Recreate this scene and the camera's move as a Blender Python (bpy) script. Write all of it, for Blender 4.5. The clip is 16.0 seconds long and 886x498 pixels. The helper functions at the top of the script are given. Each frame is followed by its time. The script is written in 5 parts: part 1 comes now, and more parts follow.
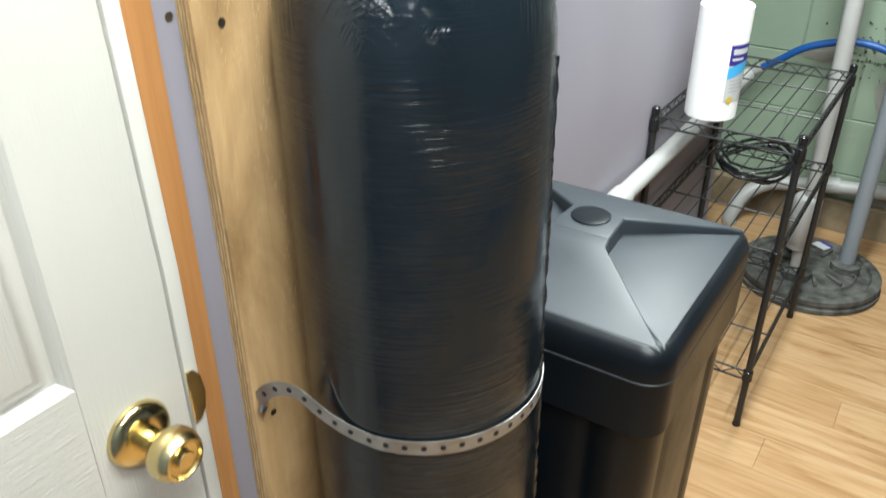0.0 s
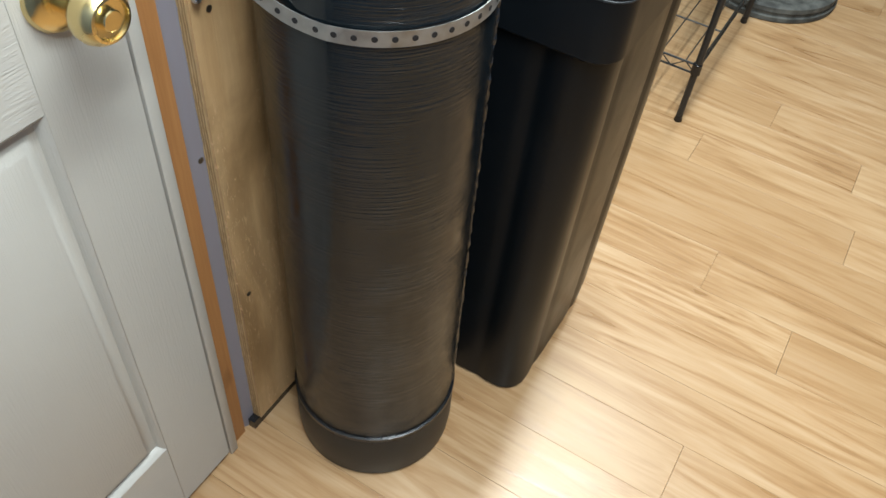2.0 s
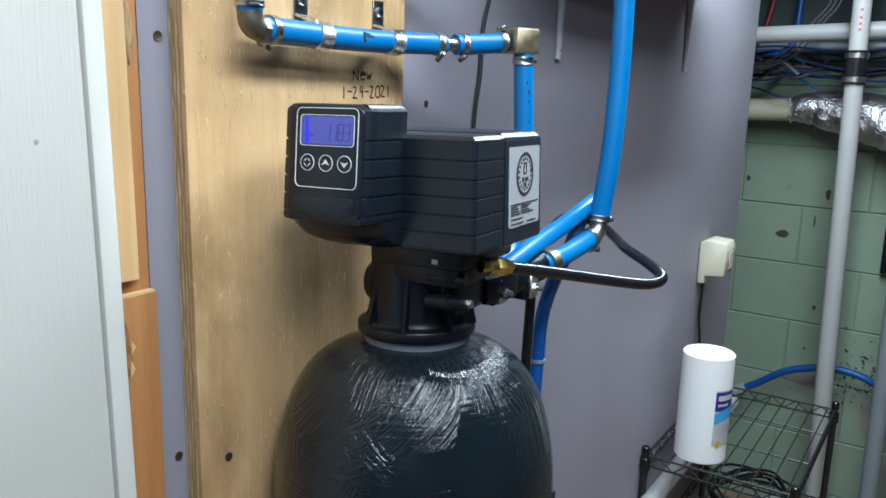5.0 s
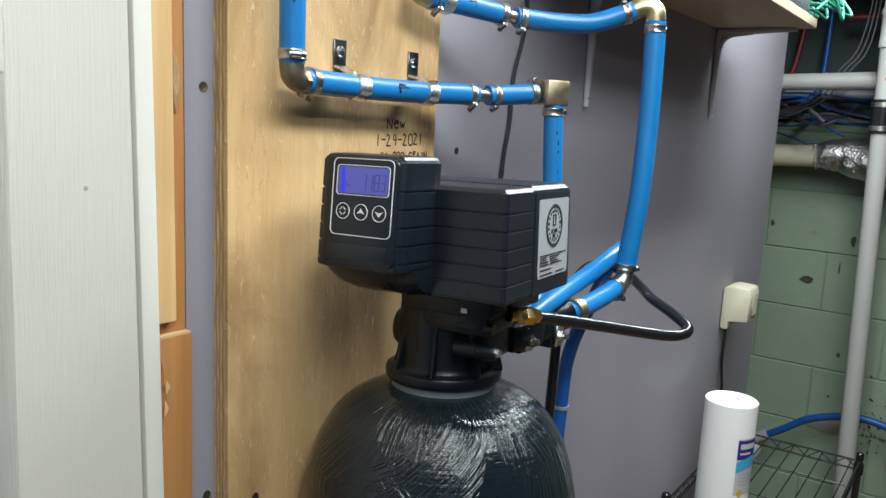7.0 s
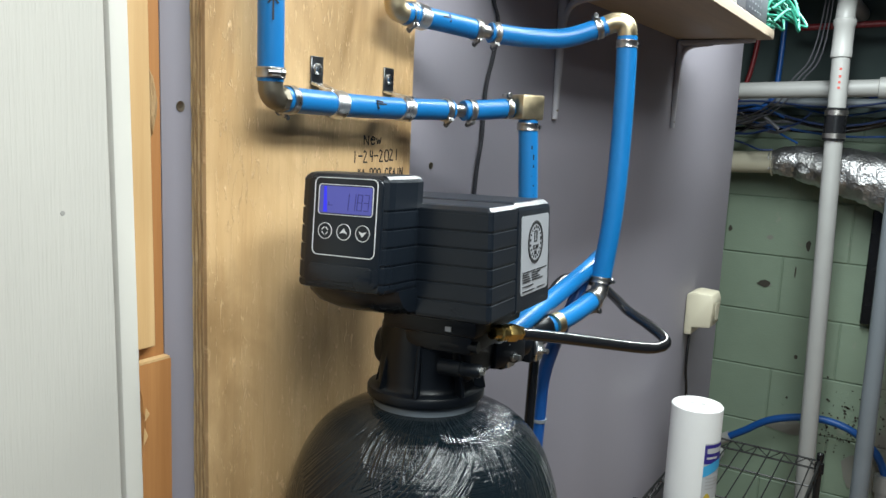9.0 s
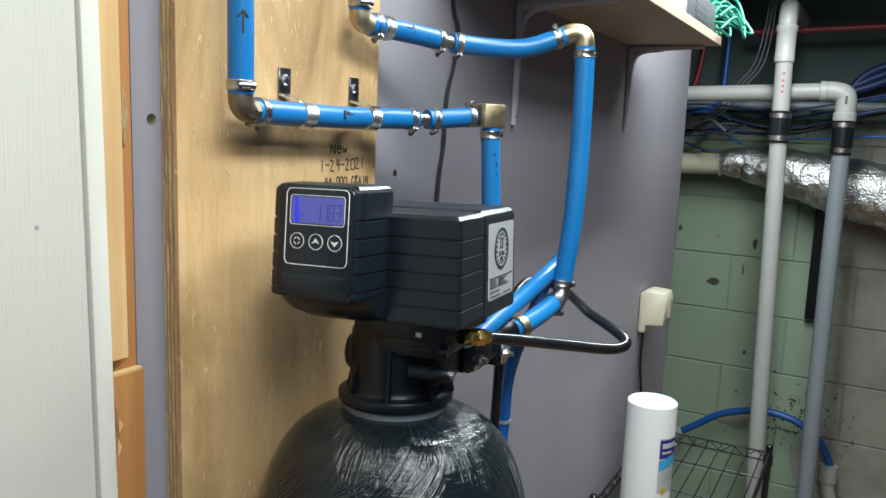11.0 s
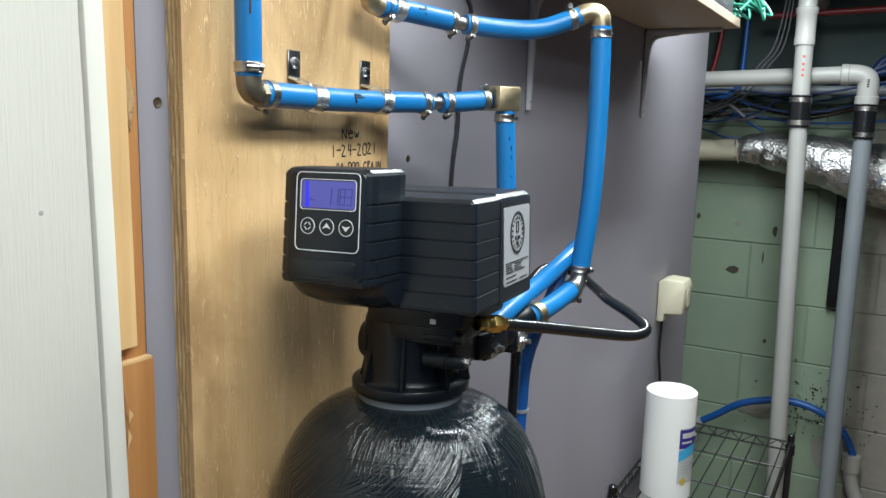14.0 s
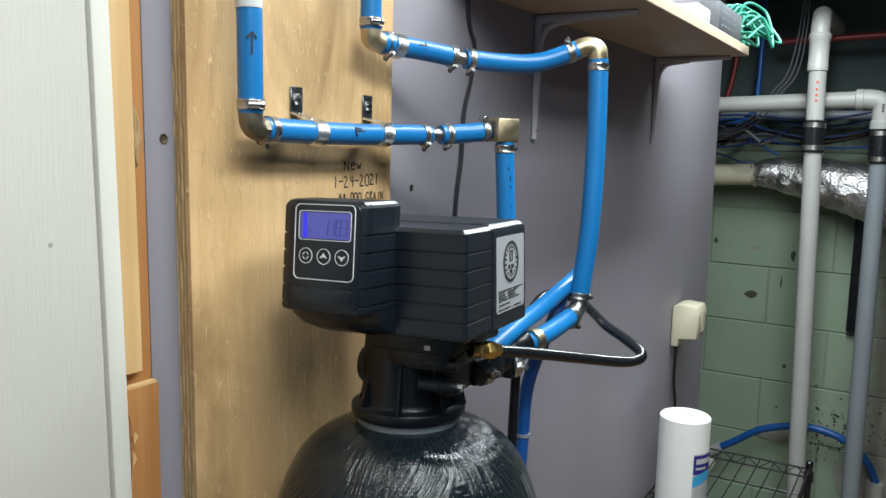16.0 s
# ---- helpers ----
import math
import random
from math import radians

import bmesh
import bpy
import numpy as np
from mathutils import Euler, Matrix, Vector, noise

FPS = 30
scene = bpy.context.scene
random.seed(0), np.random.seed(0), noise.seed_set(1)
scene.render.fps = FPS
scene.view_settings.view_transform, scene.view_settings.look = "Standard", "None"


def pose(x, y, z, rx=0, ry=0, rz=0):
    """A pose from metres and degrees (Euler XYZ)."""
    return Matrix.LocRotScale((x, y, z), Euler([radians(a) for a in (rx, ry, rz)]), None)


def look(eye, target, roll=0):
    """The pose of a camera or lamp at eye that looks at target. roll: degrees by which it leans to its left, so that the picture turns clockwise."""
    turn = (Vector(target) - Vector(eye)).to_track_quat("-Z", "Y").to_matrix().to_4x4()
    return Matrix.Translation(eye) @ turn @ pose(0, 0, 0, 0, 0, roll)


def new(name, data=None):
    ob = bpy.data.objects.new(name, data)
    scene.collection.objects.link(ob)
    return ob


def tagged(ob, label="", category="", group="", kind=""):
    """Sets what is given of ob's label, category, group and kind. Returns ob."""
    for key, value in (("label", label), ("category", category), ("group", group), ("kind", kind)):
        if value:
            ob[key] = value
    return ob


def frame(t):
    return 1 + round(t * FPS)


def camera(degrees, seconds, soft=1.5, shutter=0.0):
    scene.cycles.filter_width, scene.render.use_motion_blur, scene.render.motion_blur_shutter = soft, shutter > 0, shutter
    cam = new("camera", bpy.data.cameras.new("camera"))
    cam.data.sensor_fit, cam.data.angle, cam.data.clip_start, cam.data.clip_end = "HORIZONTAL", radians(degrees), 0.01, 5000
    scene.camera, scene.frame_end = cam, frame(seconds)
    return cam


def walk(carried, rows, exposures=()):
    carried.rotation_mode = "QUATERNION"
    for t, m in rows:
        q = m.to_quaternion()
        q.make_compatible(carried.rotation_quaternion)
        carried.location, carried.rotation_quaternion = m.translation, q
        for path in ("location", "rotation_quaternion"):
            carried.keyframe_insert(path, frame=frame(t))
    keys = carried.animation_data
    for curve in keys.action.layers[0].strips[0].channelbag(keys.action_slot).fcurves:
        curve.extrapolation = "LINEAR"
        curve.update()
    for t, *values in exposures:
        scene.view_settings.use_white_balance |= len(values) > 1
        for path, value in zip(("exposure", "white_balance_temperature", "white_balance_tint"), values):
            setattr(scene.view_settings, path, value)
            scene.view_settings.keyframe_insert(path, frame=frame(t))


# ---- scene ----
cam = camera(57.2, 16.0, 1.5, 0.3)
PATH = [
    (0, (0.567, -0.244, 1.441), (-0.381, 1.203, 0.436), -0.1),
    (0.5, (0.561, -0.272, 1.402), (-0.32, 1.113, 0.259), 2.5),
    (1, (0.566, -0.277, 1.372), (-0.227, 1.045, 0.098), 4.1),
    (1.5, (0.576, -0.289, 1.328), (-0.111, 0.962, -0.073), 5.6),
    (2, (0.586, -0.292, 1.297), (-0.011, 0.906, -0.188), 6.5),
    (2.5, (0.591, -0.284, 1.309), (-0.002, 0.96, -0.141), 7.8),
    (3, (0.579, -0.258, 1.431), (-0.201, 1.24, 0.359), 6.1),
    (3.1, (0.565, -0.248, 1.46), (-0.239, 1.292, 0.469), 6.1),
    (3.5, (0.556, -0.238, 1.525), (-0.351, 1.404, 0.833), 3.6),
    (4, (0.563, -0.226, 1.575), (-0.383, 1.463, 1.072), 2.9),
    (4.5, (0.554, -0.221, 1.594), (-0.453, 1.446, 1.139), 2.1),
    (5, (0.539, -0.226, 1.592), (-0.516, 1.425, 1.191), 1.9),
    (5.2, (0.539, -0.229, 1.595), (-0.537, 1.413, 1.212), 1.8),
    (7.5, (0.534, -0.24, 1.611), (-0.572, 1.395, 1.291), 3.1),
    (8, (0.528, -0.239, 1.616), (-0.545, 1.418, 1.298), 3.2),
    (8.2, (0.526, -0.239, 1.615), (-0.531, 1.432, 1.311), 3.1),
    (10.3, (0.503, -0.264, 1.615), (-0.442, 1.469, 1.294), 3.2),
    (10.5, (0.504, -0.264, 1.616), (-0.42, 1.481, 1.298), 3.2),
    (11, (0.511, -0.268, 1.623), (-0.41, 1.483, 1.328), 2.5),
    (11.5, (0.515, -0.265, 1.629), (-0.409, 1.486, 1.342), 2.4),
    (12, (0.515, -0.257, 1.62), (-0.415, 1.488, 1.32), 2.3),
    (12.5, (0.512, -0.253, 1.616), (-0.422, 1.489, 1.307), 2.1),
    (13, (0.509, -0.254, 1.616), (-0.432, 1.484, 1.307), 1.9),
    (13.5, (0.504, -0.255, 1.618), (-0.443, 1.479, 1.304), 1.9),
    (14, (0.505, -0.253, 1.614), (-0.448, 1.476, 1.299), 1.8),
    (14.5, (0.517, -0.26, 1.621), (-0.447, 1.466, 1.316), 1.6),
    (15, (0.528, -0.263, 1.62), (-0.45, 1.458, 1.333), 1.5),
    (15.5, (0.535, -0.258, 1.62), (-0.46, 1.456, 1.349), 1.4),
    (16, (0.539, -0.26, 1.623), (-0.472, 1.446, 1.363), 1.5),
]
EXPOSURES = [
    (0.0, 1.2, 6500, 10), (1.0, 1.16, 6400, 10), (2.0, 1.08, 6200, 10), (2.5, 0.98, 6000, 10), (3.0, 1.45, 5250, 10), (3.5, 1.15, 5150, 10), (4.0, 0.3, 5350, 10),
    (4.5, 0.1, 5500, 10), (5.2, 0.0, 5900, 10), (6.5, -0.1, 6450, 10), (8.2, -0.1, 6450, 10), (10.5, 0.02, 6450, 10), (11.5, -0.15, 6450, 10), (12.5, -0.02, 6450, 10), (13.2, 0.02, 6450, 10), (16.0, -0.15, 6450, 10),
]
walk(cam, [(t, look(eye, target, roll)) for t, eye, target, roll in PATH], EXPOSURES)

# ---- light ----
world = bpy.data.worlds.new("world")
scene.world = world
world.use_nodes = True
world.node_tree.nodes["Background"].inputs[0].default_value = (0.75, 0.85, 1.0, 1)
world.node_tree.nodes["Background"].inputs[1].default_value = 0.02


def lamp(name, place, target, power, size, colour, size_y=None):
    data = bpy.data.lights.new(name, "AREA")
    data.energy, data.color, data.size = power, colour, size
    if size_y:
        data.shape, data.size_y = "RECTANGLE", size_y
    ob = new(name, data)
    ob.matrix_world = look(place, target)
    return ob


lamp("ceiling_tube_or_fill_light", (0.58, 0.22, 2.19), (0.58, 0.22, 0), 19.5, 0.18, (0.93, 1.0, 0.985), 0.95)
lamp("ceiling_tube_or_fill_light", (0.325, 1.33, 2.19), (0.325, 1.33, 0), 30, 0.09, (0.915, 1.0, 0.985), 1.22)
# Added fill lamp for the lower door and tank front; no fixture known here.
lamp("ceiling_tube_or_fill_light", (0.85, -0.46, 2.185), (0.85, -0.46, 0), 10, 0.07, (0.915, 1.0, 0.985), 0.70)

# ---- materials ----


class Nodes:
    """A small builder for one node material."""

    def __init__(self, name, rough=0.5, metal=0.0, spec=0.5, coat=0.0):
        self.mat = bpy.data.materials.new(name)
        self.mat.use_nodes = True
        self.tree = self.mat.node_tree
        self.bsdf = self.tree.nodes["Principled BSDF"]
        self.bsdf.inputs["Roughness"].default_value = rough
        self.bsdf.inputs["Metallic"].default_value = metal
        self.bsdf.inputs["Specular IOR Level"].default_value = spec
        self.bsdf.inputs["Coat Weight"].default_value = coat

    def add(self, kind, **values):
        node = self.tree.nodes.new(kind)
        for key, value in values.items():
            node.inputs[key].default_value = value
        return node

    def link(self, a, b):
        self.tree.links.new(a, b)

    def coords(self, scale=(1, 1, 1), world_space=False, rot=(0, 0, 0)):
        mapping = self.add("ShaderNodeMapping", Scale=scale, Rotation=rot)
        if world_space:
            self.link(self.add("ShaderNodeNewGeometry").outputs["Position"], mapping.inputs["Vector"])
        else:
            self.link(self.add("ShaderNodeTexCoord").outputs["Object"], mapping.inputs["Vector"])
        return mapping.outputs["Vector"]

    def noise(self, vector, scale, detail=4.0, rough=0.55, distort=0.0):
        node = self.add("ShaderNodeTexNoise", Scale=scale, Detail=detail, Roughness=rough, Distortion=distort)
        self.link(vector, node.inputs["Vector"])
        return node.outputs["Fac"]

    def ramp(self, fac, stops):
        node = self.tree.nodes.new("ShaderNodeValToRGB")
        while len(node.color_ramp.elements) < len(stops):
            node.color_ramp.elements.new(0.5)
        for element, (place, colour) in zip(node.color_ramp.elements, stops):
            element.position = place
            element.color = (*colour, 1) if len(colour) == 3 else colour
        self.link(fac, node.inputs["Fac"])
        return node.outputs["Color"]

    def mix(self, a, b, fac, mode="MIX"):
        node = self.tree.nodes.new("ShaderNodeMix")
        node.data_type, node.blend_type = "RGBA", mode
        for socket, value in ((node.inputs[0], fac), (node.inputs[6], a), (node.inputs[7], b)):
            if isinstance(value, bpy.types.NodeSocket):
                self.link(value, socket)
            elif isinstance(value, (int, float)):
                socket.default_value = value
            else:
                socket.default_value = (*value, 1)
        return node.outputs[2]

    def math(self, kind, a, b):
        node = self.tree.nodes.new("ShaderNodeMath")
        node.operation = kind
        for socket, value in zip(node.inputs, (a, b)):
            if isinstance(value, bpy.types.NodeSocket):
                self.link(value, socket)
            else:
                socket.default_value = value
        return node.outputs[0]

    def colour(self, value):
        if isinstance(value, bpy.types.NodeSocket):
            self.link(value, self.bsdf.inputs["Base Color"])
        else:
            self.bsdf.inputs["Base Color"].default_value = (*value, 1)

    def roughness(self, fac, low, high):
        self.link(self.ramp(fac, [(0.3, (low,) * 3), (0.7, (high,) * 3)]), self.bsdf.inputs["Roughness"])

    def bump(self, height, strength, distance=0.002):
        node = self.add("ShaderNodeBump", Strength=strength, Distance=distance)
        self.link(height, node.inputs["Height"])
        if self.bsdf.inputs["Normal"].links:
            self.link(self.bsdf.inputs["Normal"].links[0].from_socket, node.inputs["Normal"])
        self.link(node.outputs["Normal"], self.bsdf.inputs["Normal"])


def painted(name, colour, rough, grain=120, depth=0.15, stain=0.12, stain_scale=3.0):
    n = Nodes(name, rough)
    v = n.coords(world_space=True)
    big, small = n.noise(v, stain_scale, 5), n.noise(v, grain, 3)
    dark = tuple(c * (1 - stain) for c in colour)
    n.colour(n.mix(n.ramp(big, [(0.35, dark), (0.65, colour)]), tuple(c * 0.9 for c in colour), n.math("MULTIPLY", small, 0.25)))
    n.roughness(big, rough - 0.06, rough + 0.08)
    n.bump(small, depth, 0.001)
    return n.mat


def plastic(name, colour, rough, grain=400, depth=0.1, spec=0.5, vary=0.25):
    n = Nodes(name, rough, spec=spec)
    v = n.coords()
    big, small = n.noise(v, 9, 4), n.noise(v, grain, 2)
    n.colour(n.ramp(big, [(0.3, tuple(c * (1 - vary) for c in colour)), (0.7, colour)]))
    n.roughness(big, rough - 0.05, rough + 0.07)
    n.bump(small, depth, 0.0006)
    return n.mat


def metal(name, colour, rough, scale=60, depth=0.15):
    n = Nodes(name, rough, metal=1.0)
    v = n.coords()
    f = n.noise(v, scale, 4)
    n.colour(n.ramp(f, [(0.3, tuple(c * 0.7 for c in colour)), (0.7, colour)]))
    n.roughness(f, rough - 0.08, rough + 0.12)
    n.bump(f, depth, 0.0008)
    return n.mat


def wood(name, pale, dark, grain=(60, 60, 2.5), rough=0.55, knots=True, rings=0.6, flecks=False):
    n = Nodes(name, rough)
    v = n.coords(grain, world_space=True)
    fine = n.noise(v, 3.0, 6, 0.65)
    wide = n.noise(n.coords(tuple(g * 0.18 for g in grain), world_space=True), 2.0, 4, 0.6, 0.8)
    base = n.ramp(n.math("ADD", n.math("MULTIPLY", fine, 1 - rings), n.math("MULTIPLY", wide, rings)), [(0.3, dark), (0.52, tuple((a + b) / 2 for a, b in zip(pale, dark))), (0.72, pale)])
    if knots:
        spots = n.noise(n.coords((1, 1, 0.45), world_space=True), 9.0, 2)
        base = n.mix(base, tuple(c * 0.55 for c in dark), n.ramp(spots, [(0.72, (0, 0, 0)), (0.80, (1, 1, 1))]))
    if flecks:
        stain = n.noise(n.coords((1, 3.0, 1.1), world_space=True), 2.6, 5, 0.6, 0.7)
        base = n.mix(base, tuple(c * 0.62 for c in dark), n.ramp(stain, [(0.44, (0, 0, 0)), (0.64, (0.85, 0.85, 0.85))]))
        lines = n.noise(n.coords((1, 90, 1.6), world_space=True), 2.0, 3, 0.6, 0.5)
        base = n.mix(base, tuple(c * 0.7 for c in dark), n.ramp(lines, [(0.60, (0, 0, 0)), (0.76, (0.35, 0.35, 0.35))]))
        beads = n.noise(n.coords((1, 150, 36), world_space=True), 1.6, 4, 0.65, 0.9)
        where = n.noise(n.coords((1, 7, 3), world_space=True), 1.4, 3)
        mask = n.math("MULTIPLY", n.ramp(beads, [(0.58, (0, 0, 0)), (0.66, (1, 1, 1))]), n.ramp(where, [(0.40, (0, 0, 0)), (0.56, (1, 1, 1))]))
        base = n.mix(base, tuple(min(1, c * 1.22) for c in pale), n.math("MULTIPLY", mask, 0.65))
        nicks = n.noise(n.coords((1, 120, 30), world_space=True), 1.5, 3, 0.6, 0.6)
        spots = n.noise(n.coords((1, 9, 5), world_space=True), 1.1, 2)
        dark_mask = n.math("MULTIPLY", n.ramp(nicks, [(0.64, (0, 0, 0)), (0.70, (1, 1, 1))]), n.ramp(spots, [(0.45, (0, 0, 0)), (0.60, (1, 1, 1))]))
        base = n.mix(base, tuple(c * 0.4 for c in dark), n.math("MULTIPLY", dark_mask, 0.22))
        n.bump(mask, 0.7, 0.0013)
    n.colour(base)
    n.roughness(wide, rough - 0.1, rough + 0.1)
    n.bump(fine, 0.25, 0.0012)
    return n.mat


def film_wrap():
    """Black stretch film: glossy, with patches of creases that each run their own way over the shoulders."""
    n = Nodes("black_stretch_film", 0.1, spec=0.5)
    n.colour((0.0055, 0.0092, 0.0120))
    split = n.add("ShaderNodeSeparateXYZ")
    n.link(n.coords(), split.inputs[0])
    turn = n.math("MULTIPLY", n.math("ARCTAN2", split.outputs[1], split.outputs[0]), 0.115)
    flat = n.add("ShaderNodeCombineXYZ")
    n.link(turn, flat.inputs[0])
    n.link(split.outputs[2], flat.inputs[1])
    tree = n.tree
    reach = tree.nodes.new("ShaderNodeMapRange")
    reach.inputs["From Min"].default_value, reach.inputs["From Max"].default_value = 1.245, 1.30
    n.link(split.outputs[2], reach.inputs["Value"])
    heights = []
    for scale, offset in ((13.0, 0.0), (9.0, 3.7), (19.0, 8.1)):
        shifted = n.add("ShaderNodeMapping", Location=(offset, offset * 0.7, 0))
        n.link(flat.outputs[0], shifted.inputs["Vector"])
        cells = n.add("ShaderNodeTexVoronoi", Scale=scale, Randomness=1.0)
        n.link(shifted.outputs[0], cells.inputs["Vector"])
        pick = n.add("ShaderNodeSeparateXYZ")
        n.link(cells.outputs["Color"], pick.inputs[0])
        spin = tree.nodes.new("ShaderNodeVectorRotate")
        spin.rotation_type = "Z_AXIS"
        n.link(shifted.outputs[0], spin.inputs["Vector"])
        n.link(n.math("MULTIPLY", n.math("SUBTRACT", pick.outputs[0], 0.42), 2.1), spin.inputs["Angle"])
        drawn = n.add("ShaderNodeMapping", Scale=(400, 15, 1))
        n.link(spin.outputs[0], drawn.inputs["Vector"])
        streak = n.noise(drawn.outputs[0], 1.0, 2.0, 0.5, 0.25)
        heights.append(n.math("MULTIPLY", streak, n.math("MULTIPLY", n.ramp(pick.outputs[1], [(0.42, (0, 0, 0)), (0.60, (1, 1, 1))]), 0.75)))
    both = n.math("MULTIPLY", n.math("MAXIMUM", n.math("MAXIMUM", heights[0], heights[1]), heights[2]), reach.outputs[0])
    fine = n.add("ShaderNodeMapping", Scale=(9, 330, 1))
    n.link(flat.outputs[0], fine.inputs["Vector"])
    wide = n.noise(flat.outputs[0], 8, 3)
    rings = n.math("MULTIPLY", n.noise(fine.outputs[0], 1.0, 3, 0.6, 0.3), n.ramp(wide, [(0.35, (0, 0, 0)), (0.65, (1, 1, 1))]))
    n.link(n.math("SUBTRACT", 0.14, n.math("MULTIPLY", reach.outputs[0], 0.07)), n.bsdf.inputs["Roughness"])
    n.bump(rings, 1.0, 0.0019)
    sway = n.add("ShaderNodeMapping", Scale=(55, 0.7, 1))
    n.link(flat.outputs[0], sway.inputs["Vector"])
    n.bump(n.noise(sway.outputs[0], 1.0, 2), 0.16, 0.003)
    n.bump(n.noise(flat.outputs[0], 20, 2), 0.05, 0.003)
    n.bump(both, 1.0, 0.0030)
    return n.mat


def floor_planks():
    n = Nodes("oak_laminate", 0.32, spec=0.5)
    info = n.tree.nodes.new("ShaderNodeObjectInfo")
    shift = n.add("ShaderNodeVectorMath")
    shift.operation = "ADD"
    n.link(n.coords((1, 1, 1), world_space=True), shift.inputs[0])
    spread = n.add("ShaderNodeCombineXYZ")
    n.link(n.math("MULTIPLY", info.outputs["Random"], 37.0), spread.inputs[0])
    n.link(n.math("MULTIPLY", info.outputs["Random"], 91.0), spread.inputs[1])
    n.link(spread.outputs[0], shift.inputs[1])
    stretch = n.add("ShaderNodeMapping", Scale=(2.2, 60, 1))
    n.link(shift.outputs[0], stretch.inputs["Vector"])
    fine = n.noise(stretch.outputs[0], 1.6, 6, 0.62, 0.6)
    stretch2 = n.add("ShaderNodeMapping", Scale=(0.95, 9, 1))
    n.link(shift.outputs[0], stretch2.inputs["Vector"])
    wide = n.noise(stretch2.outputs[0], 1.4, 3, 0.55, 3.2)
    f = n.math("ADD", n.math("MULTIPLY", fine, 0.36), n.math("MULTIPLY", wide, 0.64))
    c = n.ramp(f, [(0.32, (0.255, 0.138, 0.058)), (0.43, (0.345, 0.198, 0.090)), (0.52, (0.415, 0.258, 0.128)), (0.66, (0.475, 0.320, 0.180))])
    c = n.mix(c, (0.31, 0.175, 0.075), n.math("MULTIPLY", n.math("MULTIPLY", info.outputs["Random"], info.outputs["Random"]), 0.55))
    n.colour(c)
    n.roughness(wide, 0.27, 0.42)
    n.bump(fine, 0.12, 0.0008)
    return n.mat


def green_block(name, colour, peel):
    n = Nodes(name, 0.62)
    v = n.coords(world_space=True)
    big, mid, small = n.noise(v, 2.3, 5), n.noise(v, 22, 5, 0.6), n.noise(v, 160, 3)
    tone = n.ramp(big, [(0.3, tuple(c * 0.82 for c in colour)), (0.7, colour)])
    chips = n.ramp(n.noise(v, 11, 6, 0.7), [(0.64, (0, 0, 0)), (0.68, (1, 1, 1))])
    bare = n.ramp(mid, [(0.3, (0.10, 0.09, 0.075)), (0.7, (0.34, 0.32, 0.27))])
    painted_tone = n.mix(tone, bare, n.math("MULTIPLY", chips, peel))
    side = n.add("ShaderNodeSeparateXYZ")
    n.link(v, side.inputs[0])
    edge = n.math("ADD", side.outputs[0], n.math("MULTIPLY", n.math("SUBTRACT", mid, 0.5), 0.16))
    raw = n.ramp(n.noise(v, 4.5, 6, 0.65), [(0.3, (0.150, 0.142, 0.124)), (0.7, (0.275, 0.262, 0.230))])
    n.colour(n.mix(painted_tone, raw, n.ramp(edge, [(0.41, (0, 0, 0)), (0.46, (1, 1, 1))])))
    n.bump(small, 0.35, 0.002)
    n.bump(mid, 0.3, 0.004)
    return n.mat


def crumpled_foil():
    """Bright foil, creased into small flat facets."""
    n = Nodes("crumpled_foil", 0.3, metal=1.0)
    v = n.coords(world_space=True)
    n.colour(n.ramp(n.noise(v, 14, 4), [(0.3, (0.42, 0.41, 0.40)), (0.7, (0.80, 0.80, 0.82))]))
    cells = n.add("ShaderNodeTexVoronoi", Scale=130.0)
    n.link(v, cells.inputs["Vector"])
    n.roughness(n.noise(v, 40, 3), 0.38, 0.55)
    n.bump(cells.outputs["Distance"], 0.45, 0.004)
    n.bump(n.noise(v, 45, 4), 0.5, 0.008)
    return n.mat


WALL = painted("lavender_wall_paint", (0.250, 0.234, 0.268), 0.5, 90, 0.12, 0.08)


def door_paint(name, grain):
    """White paint over a moulded wood grain."""
    n = Nodes(name, 0.4)
    v = n.coords(world_space=True)
    n.colour(n.ramp(n.noise(v, 3.0, 4), [(0.3, (0.482, 0.462, 0.420)), (0.7, (0.525, 0.505, 0.458))]))
    n.bump(n.noise(n.coords(grain, world_space=True), 4.0, 4, 0.6, 0.3), 0.75, 0.0011)
    return n.mat


DOOR = painted("white_jamb_paint", (0.57, 0.55, 0.50), 0.38, 150, 0.1, 0.05)
DOORUP = door_paint("white_door_paint_upright_grain", (120, 120, 5))
DOORACROSS = door_paint("white_door_paint_cross_grain", (5, 5, 120))
ROOF = painted("pale_bounce_ceiling", (0.6, 0.6, 0.6), 0.8)
TOPBOARD = painted("dark_teal_board", (0.060, 0.088, 0.086), 0.8)
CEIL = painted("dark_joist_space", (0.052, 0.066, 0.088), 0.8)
# Dark blue picked for what the tank's film mirrors; these walls stay unseen.
BACK = painted("unseen_dark_blue_wall", (0.085, 0.115, 0.175), 0.7)
PLY = wood("plywood_face", (0.71, 0.490, 0.262), (0.45, 0.265, 0.112), (26, 26, 2.2), 0.42, flecks=True)
PLYEDGE = wood("plywood_edge_dark", (0.46, 0.31, 0.15), (0.26, 0.155, 0.07), (300, 300, 90), 0.75, False, 0.35)
PLYLIGHT = wood("plywood_edge_pale", (0.66, 0.48, 0.26), (0.48, 0.32, 0.15), (200, 200, 6), 0.7, False, 0.35)
STUD = wood("pine_stud", (0.47, 0.225, 0.075), (0.30, 0.120, 0.035), (70, 70, 2.5), 0.6)
